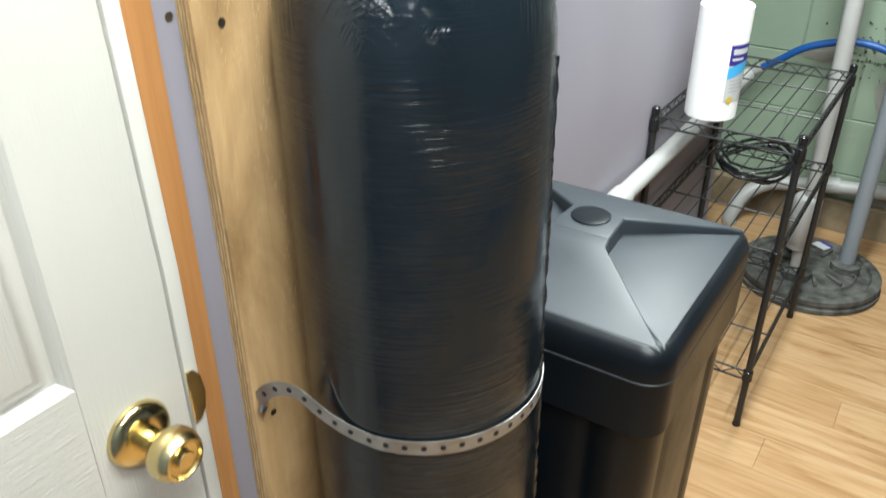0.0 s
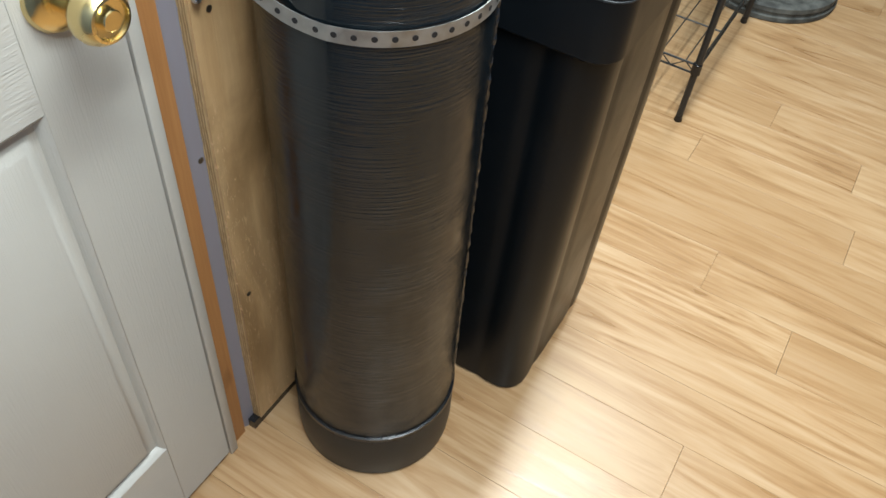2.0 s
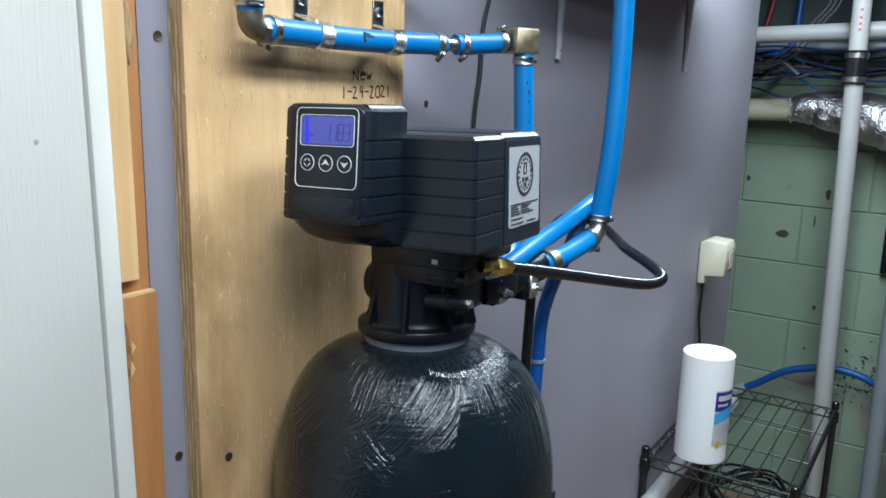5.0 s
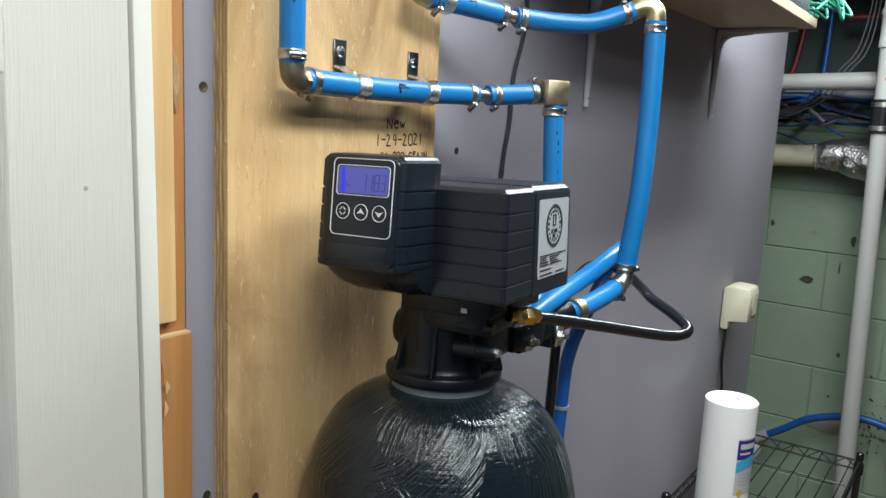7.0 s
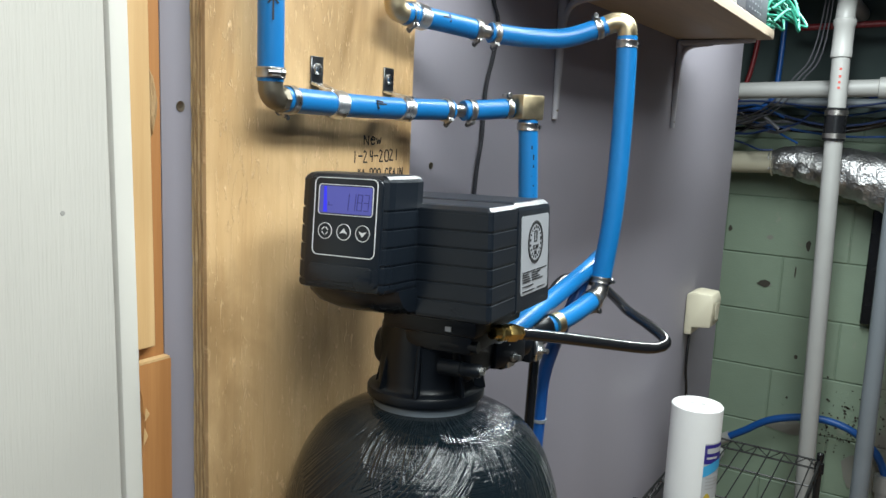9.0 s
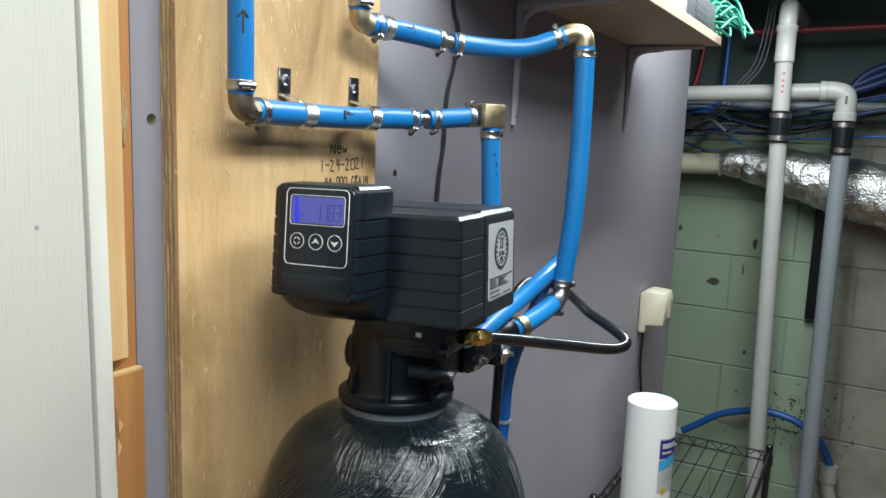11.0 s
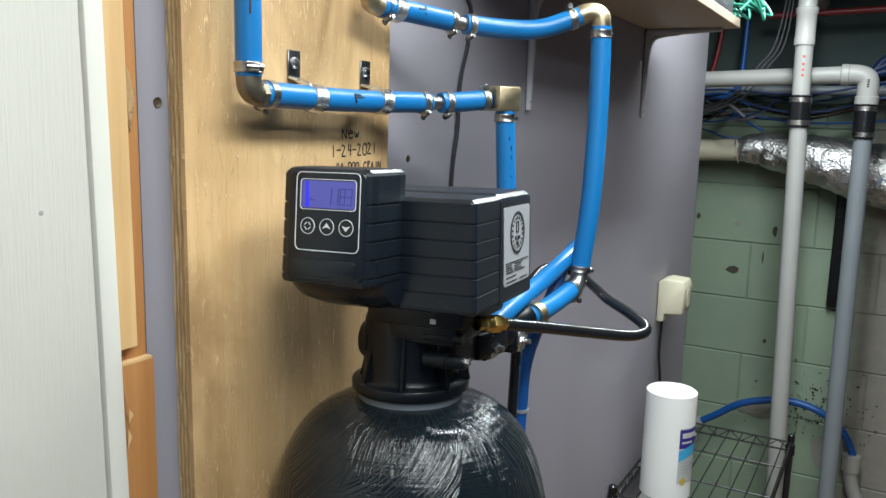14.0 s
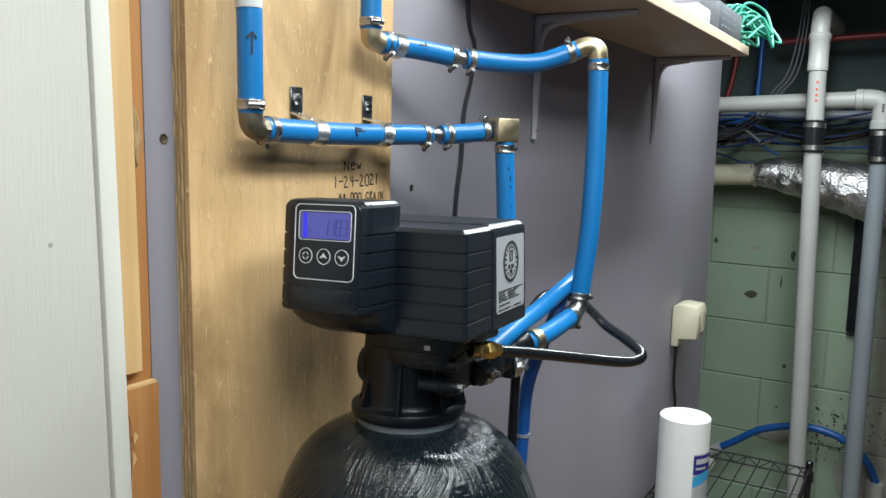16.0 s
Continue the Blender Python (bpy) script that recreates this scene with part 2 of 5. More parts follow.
SHIM = wood("fresh_pine", (0.62, 0.42, 0.21), (0.47, 0.28, 0.115), (60, 60, 2.0), 0.55)
SHELFWOOD = wood("shelf_board", (0.46, 0.37, 0.275), (0.32, 0.25, 0.185), (60, 2.0, 60), 0.6)
FILM = film_wrap()
FILMEDGE = plastic("film_fold", (0.012, 0.014, 0.017), 0.16, 300, 0.1)
BLACK = plastic("black_moulded_plastic", (0.0042, 0.0058, 0.0085), 0.33, 500, 0.12, spec=0.35)
BLACKMATT = plastic("black_textured_plastic", (0.0080, 0.0115, 0.0170), 0.31, 700, 0.08, spec=0.42)
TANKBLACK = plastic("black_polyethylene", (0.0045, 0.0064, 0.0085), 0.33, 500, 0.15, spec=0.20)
# Lighter copy of the tank plastic; the lid's lamp sheen is in its colour.
TANKLID = plastic("lit_black_polyethylene", (0.024, 0.0305, 0.037), 0.47, 500, 0.15, spec=0.5)
BOOT = plastic("black_rubber_boot", (0.018, 0.017, 0.016), 0.42, 300, 0.1)
BLUE = plastic("blue_hose", (0.006, 0.150, 0.405), 0.36, 200, 0.05, vary=0.12)
BLUETUBE = plastic("blue_flexible_tube", (0.008, 0.085, 0.33), 0.4, 200, 0.05)
TUBE = plastic("black_tube", (0.009, 0.0095, 0.011), 0.24, 300, 0.05)
PVC = plastic("white_pvc", (0.355, 0.355, 0.345), 0.42, 200, 0.05, vary=0.08)
CREAM = plastic("cream_plastic", (0.55, 0.51, 0.39), 0.42, 300, 0.05, vary=0.06)
GREY = plastic("grey_pvc", (0.20, 0.225, 0.25), 0.42, 200, 0.05, vary=0.1)
FOOTWALL = painted("stained_wall_foot", (0.25, 0.19, 0.115), 0.75, 60, 0.5, 0.65, 7)
SUMP = painted("dusty_grey_plastic", (0.105, 0.105, 0.094), 0.75, 60, 0.5, 0.8, 26)
STEEL = metal("galvanised_steel", (0.72, 0.73, 0.74), 0.28)
CLAMP = metal("stainless_band", (0.50, 0.48, 0.45), 0.32)
STRAP = metal("dull_galvanised_strap", (0.50, 0.50, 0.49), 0.5)
DARKSTEEL = metal("dark_steel", (0.24, 0.245, 0.25), 0.34)
BRASS = metal("dull_brass", (0.62, 0.51, 0.33), 0.42)
TARNISH = metal("tarnished_bronze", (0.24, 0.21, 0.16), 0.45, 30)
NUTBRASS = metal("yellow_brass", (0.60, 0.43, 0.15), 0.30)
GOLD = metal("polished_brass", (0.83, 0.66, 0.32), 0.19, 8, 0.03)
FOIL = crumpled_foil()
WIRE = plastic("black_wire_coating", (0.014, 0.015, 0.016), 0.4, 300, 0.1)
FILTER = painted("white_spun_fibre", (0.84, 0.84, 0.83), 0.8, 220, 0.5, 0.03)
GREEN = green_block("green_painted_block", (0.245, 0.322, 0.238), 0.35)
CONCRETE = green_block("bare_grey_block", (0.25, 0.25, 0.22), 0.8)
MORTAR = green_block("painted_mortar", (0.24, 0.315, 0.232), 0.3)
PLANK = floor_planks()
SUBFLOOR = painted("floor_joint", (0.27, 0.165, 0.08), 0.8)
LABELWHITE = painted("label_paper", (0.50, 0.51, 0.52), 0.45, 100, 0.02, 0.03)
PVCCHIP = painted("grey_paint_chip", (0.30, 0.29, 0.27), 0.6)
LABELGREY = painted("grey_label_film", (0.27, 0.28, 0.30), 0.4, 100, 0.02, 0.05)
INK = painted("black_ink", (0.01, 0.01, 0.012), 0.6, 100, 0.0, 0.1)
GREENCABLE = plastic("green_cable", (0.012, 0.19, 0.125), 0.5)
BLUEINK = painted("dark_blue_print", (0.03, 0.02, 0.22), 0.5, 100, 0.0, 0.05)
CYANINK = painted("light_blue_print", (0.05, 0.36, 0.66), 0.5, 100, 0.0, 0.05)
GOLDINK = painted("gold_print", (0.55, 0.40, 0.05), 0.5, 100, 0.0, 0.05)
GREYINK = painted("grey_print", (0.42, 0.42, 0.42), 0.5, 100, 0.0, 0.05)
SILVERINK = painted("silver_print", (0.70, 0.71, 0.72), 0.4, 100, 0.0, 0.05)
DEVICE = plastic("grey_device_case", (0.075, 0.08, 0.095), 0.5)


def glowing(name, colour, strength):
    n = Nodes(name, 0.3)
    n.colour(tuple(c * 0.3 for c in colour))
    n.bsdf.inputs["Emission Color"].default_value = (*colour, 1)
    n.bsdf.inputs["Emission Strength"].default_value = strength
    return n.mat


LCD = glowing("blue_backlit_display", (0.125, 0.135, 0.56), 0.46)
LCDDIM = glowing("dim_display_edge", (0.10, 0.11, 0.42), 0.55)
LCDEDGE = glowing("bright_display_edge", (0.03, 0.03, 0.80), 0.9)
LCDINK = glowing("display_segment", (0.05, 0.055, 0.26), 0.42)

# ---- building helpers ----


def thing(name, place, label, category, group="", kind=""):
    ob = new(name)
    ob.location = place
    ob.empty_display_size = 0.05
    return tagged(ob, label, category, group, kind)


def origin(ob):
    where = Vector((0, 0, 0))
    while ob is not None:
        where += ob.location
        ob = ob.parent
    return where


def to_mesh(name, bm, material, smooth=False):
    if smooth:
        for f in bm.faces:
            f.smooth = True
        for e in bm.edges:
            if len(e.link_faces) == 2 and e.calc_face_angle(0.0) > radians(38):
                e.smooth = False
    me = bpy.data.meshes.new(name)
    bm.to_mesh(me)
    bm.free()
    me.materials.append(material)
    return me


def part(name, bm, material, parent, label="", smooth=True):
    """One mesh object under a thing or a part; bm is in world metres."""
    bmesh.ops.translate(bm, verts=bm.verts, vec=-origin(parent))
    ob = new(name, to_mesh(name, bm, material, smooth))
    ob.parent = parent
    return tagged(ob, label)


def solo(name, bm, material, label="", category="", group="", kind="", smooth=True):
    ob = new(name, to_mesh(name, bm, material, smooth))
    return tagged(ob, label, category, group, kind)


def box(x0, x1, y0, y1, z0, z1, bevel=0.0, segments=2, bm=None):
    b = bmesh.new()
    bmesh.ops.create_cube(b, size=1)
    for v in b.verts:
        v.co = Vector(((x0 + x1) / 2 + v.co.x * (x1 - x0), (y0 + y1) / 2 + v.co.y * (y1 - y0), (z0 + z1) / 2 + v.co.z * (z1 - z0)))
    if bevel:
        bmesh.ops.bevel(b, geom=b.edges[:], offset=bevel, segments=segments, affect="EDGES", profile=0.5)
    return join(bm, b) if bm else b


def join(bm, other):
    me = bpy.data.meshes.new("tmp")
    other.to_mesh(me)
    other.free()
    bm.from_mesh(me)
    bpy.data.meshes.remove(me)
    return bm


def moved(bm, m):
    bmesh.ops.transform(bm, matrix=m, verts=bm.verts)
    return bm


def lathe(profile, segments=48, place=(0, 0, 0), axis=None):
    """Turns (radius, height) pairs round z; axis: another direction to turn round."""
    bm = bmesh.new()
    rings = []
    for r, z in profile:
        rings.append([bm.verts.new((r * math.cos(2 * math.pi * i / segments), r * math.sin(2 * math.pi * i / segments), z)) for i in range(segments)])
    for a, b in zip(rings, rings[1:]):
        for i in range(segments):
            j = (i + 1) % segments
            bm.faces.new((a[i], a[j], b[j], b[i]))
    for ring, flip in ((rings[0], True), (rings[-1], False)):
        bm.faces.new(ring[::-1] if flip else ring)
    bmesh.ops.remove_doubles(bm, verts=bm.verts, dist=1e-6)
    bmesh.ops.recalc_face_normals(bm, faces=bm.faces)
    m = Matrix.Translation(place)
    if axis is not None:
        m = m @ Vector(axis).to_track_quat("Z", "Y").to_matrix().to_4x4()
    return moved(bm, m)


def annulus(r0, r1, thick, m=None, segments=36):
    """A flat ring with a hole, lying on its frame's own plane."""
    bm = bmesh.new()
    loops = []
    for r, z in ((r0, 0), (r1, 0), (r1, thick), (r0, thick)):
        loops.append([bm.verts.new((r * math.cos(2 * math.pi * i / segments), r * math.sin(2 * math.pi * i / segments), z)) for i in range(segments)])
    for a, b in zip(loops, loops[1:] + loops[:1]):
        for i in range(segments):
            j = (i + 1) % segments
            bm.faces.new((a[i], a[j], b[j], b[i]))
    bmesh.ops.recalc_face_normals(bm, faces=bm.faces)
    return moved(bm, m) if m is not None else bm


def curve_points(points, steps=8):
    """A smooth line through the points."""
    p = [Vector(q) for q in points]
    p = [2 * p[0] - p[1]] + p + [2 * p[-1] - p[-2]]
    out = []
    for i in range(1, len(p) - 2):
        for k in range(steps):
            t = k / steps
            a, b, c, d = p[i - 1], p[i], p[i + 1], p[i + 2]
            out.append(0.5 * (2 * b + (c - a) * t + (2 * a - 5 * b + 4 * c - d) * t * t + (3 * b - a - 3 * c + d) * t**3))
    return out + [p[-2]]


def tube(points, radius, steps=8, sides=12, straight=False, bm=None):
    line = [Vector(q) for q in points] if straight else curve_points(points, steps)
    b = bmesh.new()
    up = None
    rings = []
    for i, q in enumerate(line):
        way = (line[min(i + 1, len(line) - 1)] - line[max(i - 1, 0)]).normalized()
        if up is None:
            up = way.orthogonal().normalized()
        up = (up - way * up.dot(way)).normalized()
        side = way.cross(up)
        r = radius(i / (len(line) - 1)) if callable(radius) else radius
        rings.append([b.verts.new(q + r * (up * math.cos(2 * math.pi * k / sides) + side * math.sin(2 * math.pi * k / sides))) for k in range(sides)])
    for a, c in zip(rings, rings[1:]):
        for k in range(sides):
            j = (k + 1) % sides
            b.faces.new((a[k], a[j], c[j], c[k]))
    b.faces.new(rings[0][::-1])
    b.faces.new(rings[-1])
    bmesh.ops.recalc_face_normals(b, faces=b.faces)
    return join(bm, b) if bm else b


def prism(outline, depth, frame_matrix, bevel=0.0, segments=2):
    """An outline (u, w) extruded along the third axis by depth, then put in place."""
    bm = bmesh.new()
    front = [bm.verts.new((u, 0, w)) for u, w in outline]
    back = [bm.verts.new((u, depth, w)) for u, w in outline]
    bm.faces.new(front)
    bm.faces.new(back[::-1])
    for i in range(len(outline)):
        j = (i + 1) % len(outline)
        bm.faces.new((front[i], back[i], back[j], front[j]))
    bmesh.ops.recalc_face_normals(bm, faces=bm.faces)
    if bevel:
        bmesh.ops.bevel(bm, geom=bm.edges[:], offset=bevel, segments=segments, affect="EDGES", profile=0.5)
    return moved(bm, frame_matrix)


def rounded(w, h, r, n=5):
    """A rounded rectangle round the middle, as an outline."""
    out = []
    for cx, cy, a in ((w / 2 - r, h / 2 - r, 0), (-w / 2 + r, h / 2 - r, 90), (-w / 2 + r, -h / 2 + r, 180), (w / 2 - r, -h / 2 + r, 270)):
        for k in range(n + 1):
            t = radians(a + 90 * k / n)
            out.append((cx + r * math.cos(t), cy + r * math.sin(t)))
    return out


def letters(text, size, m, parent, material, name="writing", thick=0.0, squeeze=1.0):
    data = bpy.data.curves.new(name, "FONT")
    data.body, data.size, data.align_x, data.align_y, data.extrude = text, size, "CENTER", "CENTER", 0.0002
    data.offset = thick
    tmp = bpy.data.objects.new("tmp", data)
    scene.collection.objects.link(tmp)
    me = bpy.data.meshes.new_from_object(tmp.evaluated_get(bpy.context.evaluated_depsgraph_get()))
    bpy.data.objects.remove(tmp)
    bm = bmesh.new()
    bm.from_mesh(me)
    bpy.data.meshes.remove(me)
    bmesh.ops.transform(bm, matrix=m @ Matrix.Diagonal((squeeze, 1, 1, 1)), verts=bm.verts)
    return part(name, bm, material, parent, smooth=False)

REDINK = painted("red_print", (0.5, 0.06, 0.04), 0.5, 100, 0.0, 0.05)
REDPIPE = plastic("red_pipe_plastic", (0.22, 0.02, 0.025), 0.45)
DARKBLUE = plastic("dark_blue_cable", (0.008, 0.03, 0.12), 0.45)
GREYWIRE = plastic("grey_wire", (0.13, 0.13, 0.15), 0.5)
BLUETAPE = plastic("blue_grey_tape", (0.20, 0.26, 0.36), 0.4)
DARKSPOT = painted("dark_mould", (0.055, 0.05, 0.038), 0.8)

# ---- setting ----


def bow(z, lean):
    """Above the door's middle the opening's uprights lean towards the door."""
    return -lean * max(0.0, z - 1.05)


def bowed(x0, x1, y0, y1, z0, z1, bevel=0.0, segments=1, left=0.0, right=0.0, chamfer=0.0):
    """An upright board whose two edges lean by their own slopes; chamfer cuts its front corner on the door's side."""
    heights = [z0] + [z for z in (1.05,) if z0 < z < z1] + [z1]
    bm = bmesh.new()
    rings = []
    for z in heights:
        a, b = y0 + bow(z, left), y1 + bow(z, right)
        plan_points = [(x0, a), (x0, b), (x1, b), (x1, a + chamfer)] + ([(x1 - chamfer * 0.7, a)] if chamfer else [])
        rings.append([bm.verts.new((x, y, z)) for x, y in plan_points])
    for p, q in zip(rings, rings[1:]):
        for i in range(len(p)):
            j = (i + 1) % len(p)
            bm.faces.new((p[i], p[j], q[j], q[i]))
    bm.faces.new(rings[0])
    bm.faces.new(rings[-1][::-1])
    bmesh.ops.recalc_face_normals(bm, faces=bm.faces)
    if bevel:
        bmesh.ops.bevel(bm, geom=[e for e in bm.edges if e.calc_face_angle(0.0) > 0.5], offset=bevel, segments=segments, affect="EDGES", profile=0.5)
    return bm


FAR = 2.75
solo("wall_lavender", bowed(-0.0127, 0.0, 0.1905, 2.189, 0.0, 2.4, left=0.012, chamfer=0.0080), WALL, "lavender painted drywall beside the door opening", "wall", kind="structure")
CORNER = [(-0.16, -2.19), (-0.0, -2.19)] + [(-0.022 + 0.022 * math.cos(radians(a)), -2.193 - 0.022 * math.sin(radians(a))) for a in range(0, 91, 15)] + [(-0.16, -2.215)]
solo("wall_end", prism(CORNER, 2.4, Matrix.Rotation(radians(90), 4, "X")), WALL, "lavender painted end of the partition wall", "wall", kind="structure")
solo("wall_behind", box(-0.2, -0.16, 0.19, 2.1, 0, 2.4), BACK, "unseen dark blue wall", "wall", kind="structure")
solo("wall_above_door", box(-0.0127, 0.0, -0.878, 0.17, 2.08, 2.4), WALL, "lavender painted drywall over the door", "wall", kind="structure")
solo("wall_left", box(-0.0127, 0.0, -0.878, -0.68, 0, 2.08), WALL, "lavender painted drywall", "wall", kind="structure")
# Unseen wall, set close so the upper tank reflects dark blue.
solo("unseen_near_wall", box(-0.2, 2.5, -0.98, -0.88, 0, 2.4), BACK, "unseen dark blue wall", "wall", kind="structure")
solo("wall_right", box(2.4, 2.5, -0.878, FAR, 0, 2.4), BACK, "unseen dark blue wall", "wall", kind="structure")
solo("wall_corner", box(-1.2, -1.1, 2.2, FAR, 0, 2.4), BACK, "unseen dark blue wall", "wall", kind="structure")
solo("wall_inner", box(-1.2, -0.16, 2.1, 2.2, 0, 2.4), BACK, "unseen dark blue wall", "wall", kind="structure")
# Unseen pale ceiling, added to throw lamp light back into the room.
solo("ceiling_near", box(-0.2, 2.5, -0.98, 2.0, 2.42, 2.5), ROOF, "unseen pale ceiling added for bounced light", "ceiling", kind="structure")
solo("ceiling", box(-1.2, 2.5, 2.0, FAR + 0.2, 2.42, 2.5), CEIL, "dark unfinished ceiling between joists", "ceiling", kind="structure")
solo("ground", box(-1.2, 2.5, -0.98, FAR + 0.2, -0.1, -0.008), SUBFLOOR, "dark joint under the floor planks", "floor", kind="structure")
# Added board that makes the block wall's top darker.
solo("wall_top_board", box(-1.09, 2.39, 2.69, 2.735, 1.70, 2.41, 0.003, 1), TOPBOARD, "dark teal board added in front of the block wall's top", "sill board", kind="structure")

# ---- door, jamb and the rough opening ----


def build_door():
    door = thing("door_1", (0.0, -0.3, 0.0), "closed white six-panel door with a brass knob", "door", kind="structure")
    y0, y1, z0, z1 = -0.63, 0.1275, 0.012, 2.03
    edge = 0.1380
    face = 0.012
    stile, mull = 0.0945, 0.10
    rails = [(z0, 0.187), (0.808, 0.991), (1.62, 1.73), (1.93, z1)]
    ys = [(y0 + stile, (y0 + y1) / 2 - mull / 2), ((y0 + y1) / 2 + mull / 2, y1 - stile)]
    part("slab", bowed(face - 0.036, face - 0.013, y0, edge, z0, z1, right=0.026), DOORUP, door)
    part("stile", box(face - 0.013, face, y0, ys[0][0], z0, z1, 0.001, 1), DOORUP, door)
    part("stile", bowed(face - 0.013, face, ys[1][1], edge, z0, z1, 0.001, 1, right=0.026), DOORUP, door)
    for a, b in rails:
        part("rail", box(face - 0.013, face - 0.0002, ys[0][0], ys[1][1], a, b), DOORACROSS, door)
    for (a, b), (c, d) in zip(rails, rails[1:]):
        part("mullion", box(face - 0.013, face - 0.0002, ys[0][1], ys[1][0], b, c), DOORUP, door)
        for p, q in ys:
            part("panel", raised_panel(face, p, q, b, c), DOORUP, door)
    knob = (face, 0.079, 0.908)
    rose = part("rose", lathe([(0.0, 0.0), (0.034, 0.0), (0.034, 0.003), (0.030, 0.009), (0.020, 0.013), (0.014, 0.013)], 40, knob, (1, 0, 0)), GOLD, door, "polished brass rose plate")
    for s in (-1, 1):
        part("screw", lathe([(0, 0), (0.0035, 0), (0.0035, 0.0015), (0, 0.002)], 12, (face + 0.0085, knob[1] + s * 0.017, knob[2] - s * 0.015), (1, 0, 0)), GOLD, rose)
    part("knob", lathe([(0.013, 0.006), (0.0125, 0.022), (0.014, 0.030), (0.021, 0.036), (0.026, 0.044), (0.0268, 0.052), (0.0245, 0.060), (0.0205, 0.0655), (0.018, 0.066), (0.0165, 0.0625), (0.010, 0.0615), (0.0, 0.0615)], 48, knob, (1, 0, 0)), GOLD, door, "polished brass knob")
    part("paint_chip", lathe([(0, 0), (0.0019, 0), (0.0017, 0.0003), (0, 0.0004)], 6, (face, 0.087, 1.544), (1, 0, 0)), PVCCHIP, door)
    part("lock_cylinder", lathe([(0.0, 0.058), (0.0095, 0.058), (0.0095, 0.0665), (0.0085, 0.0675), (0.0, 0.0675)], 32, knob, (1, 0, 0)), GOLD, door)


def raised_panel(face, p, q, b, c):
    bm = bmesh.new()
    loops = []
    for inset, x in ((0.0, face), (0.004, face - 0.003), (0.008, face - 0.0118), (0.014, face - 0.0118), (0.027, face - 0.0030), (0.031, face - 0.0018)):
        loops.append([bm.verts.new(v) for v in ((x, p + inset, b + inset), (x, q - inset, b + inset), (x, q - inset, c - inset), (x, p + inset, c - inset))])
    for l, m in zip(loops, loops[1:]):
        for i in range(4):
            j = (i + 1) % 4
            bm.faces.new((l[i], l[j], m[j], m[i]))
    bm.faces.new(loops[-1])
    bmesh.ops.recalc_face_normals(bm, faces=bm.faces)
    return bm


build_door()
jamb = solo("door_jamb", bowed(-0.11, 0.014, 0.1402, 0.1565, 0.0, 2.06, 0.0022, 2, 0.026, 0.026), DOOR, "white painted door jamb", "door jamb", kind="structure")
solo("door_head", box(-0.11, 0.014, -0.66, 0.1220, 2.035, 2.06, 0.002, 2), DOOR, "white painted door head", "door jamb", kind="structure")
strike = part("strike_plate", prism([(-0.003, -0.032), (0.006, -0.030), (0.013, -0.020), (0.016, 0.0), (0.013, 0.020), (0.006, 0.030), (-0.003, 0.032)], 0.003, Matrix.Translation((0.0172, 0.1425, 0.908)) @ Matrix.Rotation(radians(90), 4, "Z"), 0.0008, 1), GOLD, jamb, "brass strike plate")
stud = thing("wall_stud", (-0.06, 0.166, 0), "reddish pine stud at the edge of the opening", "wall stud", kind="structure")
part("stud", bowed(-0.10, -0.005, 0.1580, 0.1898, 0.0, 2.4, 0.001, 1, 0.025, 0.012), STUD, stud)
shim = thing("wood_shim", (-0.03, 0.158, 0), "pale pine packing strip in two lengths", "wood strip", kind="structure")
part("strip", bowed(-0.0045, 0.004, 0.1578, 0.1765, 1.432, 2.4, 0.0008, 1, 0.025, 0.018), SHIM, shim)


def torn_strip():
    """The lower length, torn out on the door's side just under its sawn end."""
    random.seed(9)
    bm = bmesh.new()
    rows = []
    for z in [0.0, 1.05, 1.30] + [1.315 + 0.0065 * k for k in range(17)]:
        torn = 0.008 * max(0.0, math.sin(math.pi * (z - 1.315) / 0.105)) * random.uniform(0.85, 1.1) if z > 1.31 else 0.0
        a, b = 0.1578 + bow(z, 0.025) + torn, 0.1872 + bow(z, 0.006)
        rows.append([bm.verts.new((x, y, z)) for x, y in ((-0.0045, a + 0.003), (-0.0045, b), (0.003, b), (0.003, a + 0.35 * torn), (0.0015 - 0.25 * torn, a))])
    for p, q in zip(rows, rows[1:]):
        for i in range(5):
            j = (i + 1) % 5
            bm.faces.new((p[i], p[j], q[j], q[i]))
    bm.faces.new(rows[-1][::-1])
    bm.faces.new(rows[0])
    bmesh.ops.recalc_face_normals(bm, faces=bm.faces)
    return bm


def splinter(y, z, length, lift):
    bm = bmesh.new()
    pts = [(0.0032, y, z), (0.0030 + lift, y + 0.0035, z + length * 0.45), (0.0032, y + 0.0010, z + length), (0.0028, y + 0.0050, z + length * 0.5)]
    v = [bm.verts.new(p) for p in pts]
    for f in ((0, 1, 3), (1, 2, 3), (0, 3, 2), (0, 2, 1)):
        bm.faces.new([v[i] for i in f])
    bmesh.ops.recalc_face_normals(bm, faces=bm.faces)
    return bm


for y, z, length, lift in ((0.1575, 1.352, 0.016, 0.001), (0.1590, 1.372, 0.012, 0.0012)):
    part("splinter", splinter(y, z, length, lift), SHIM, shim, "pale torn splinter", False)
part("sawn_end", box(-0.004, 0.0028, 0.1505, 0.1840, 1.4192, 1.4212), SHIM, shim)
part("strip", torn_strip(), STUD, shim, "torn lower length of the strip", False)


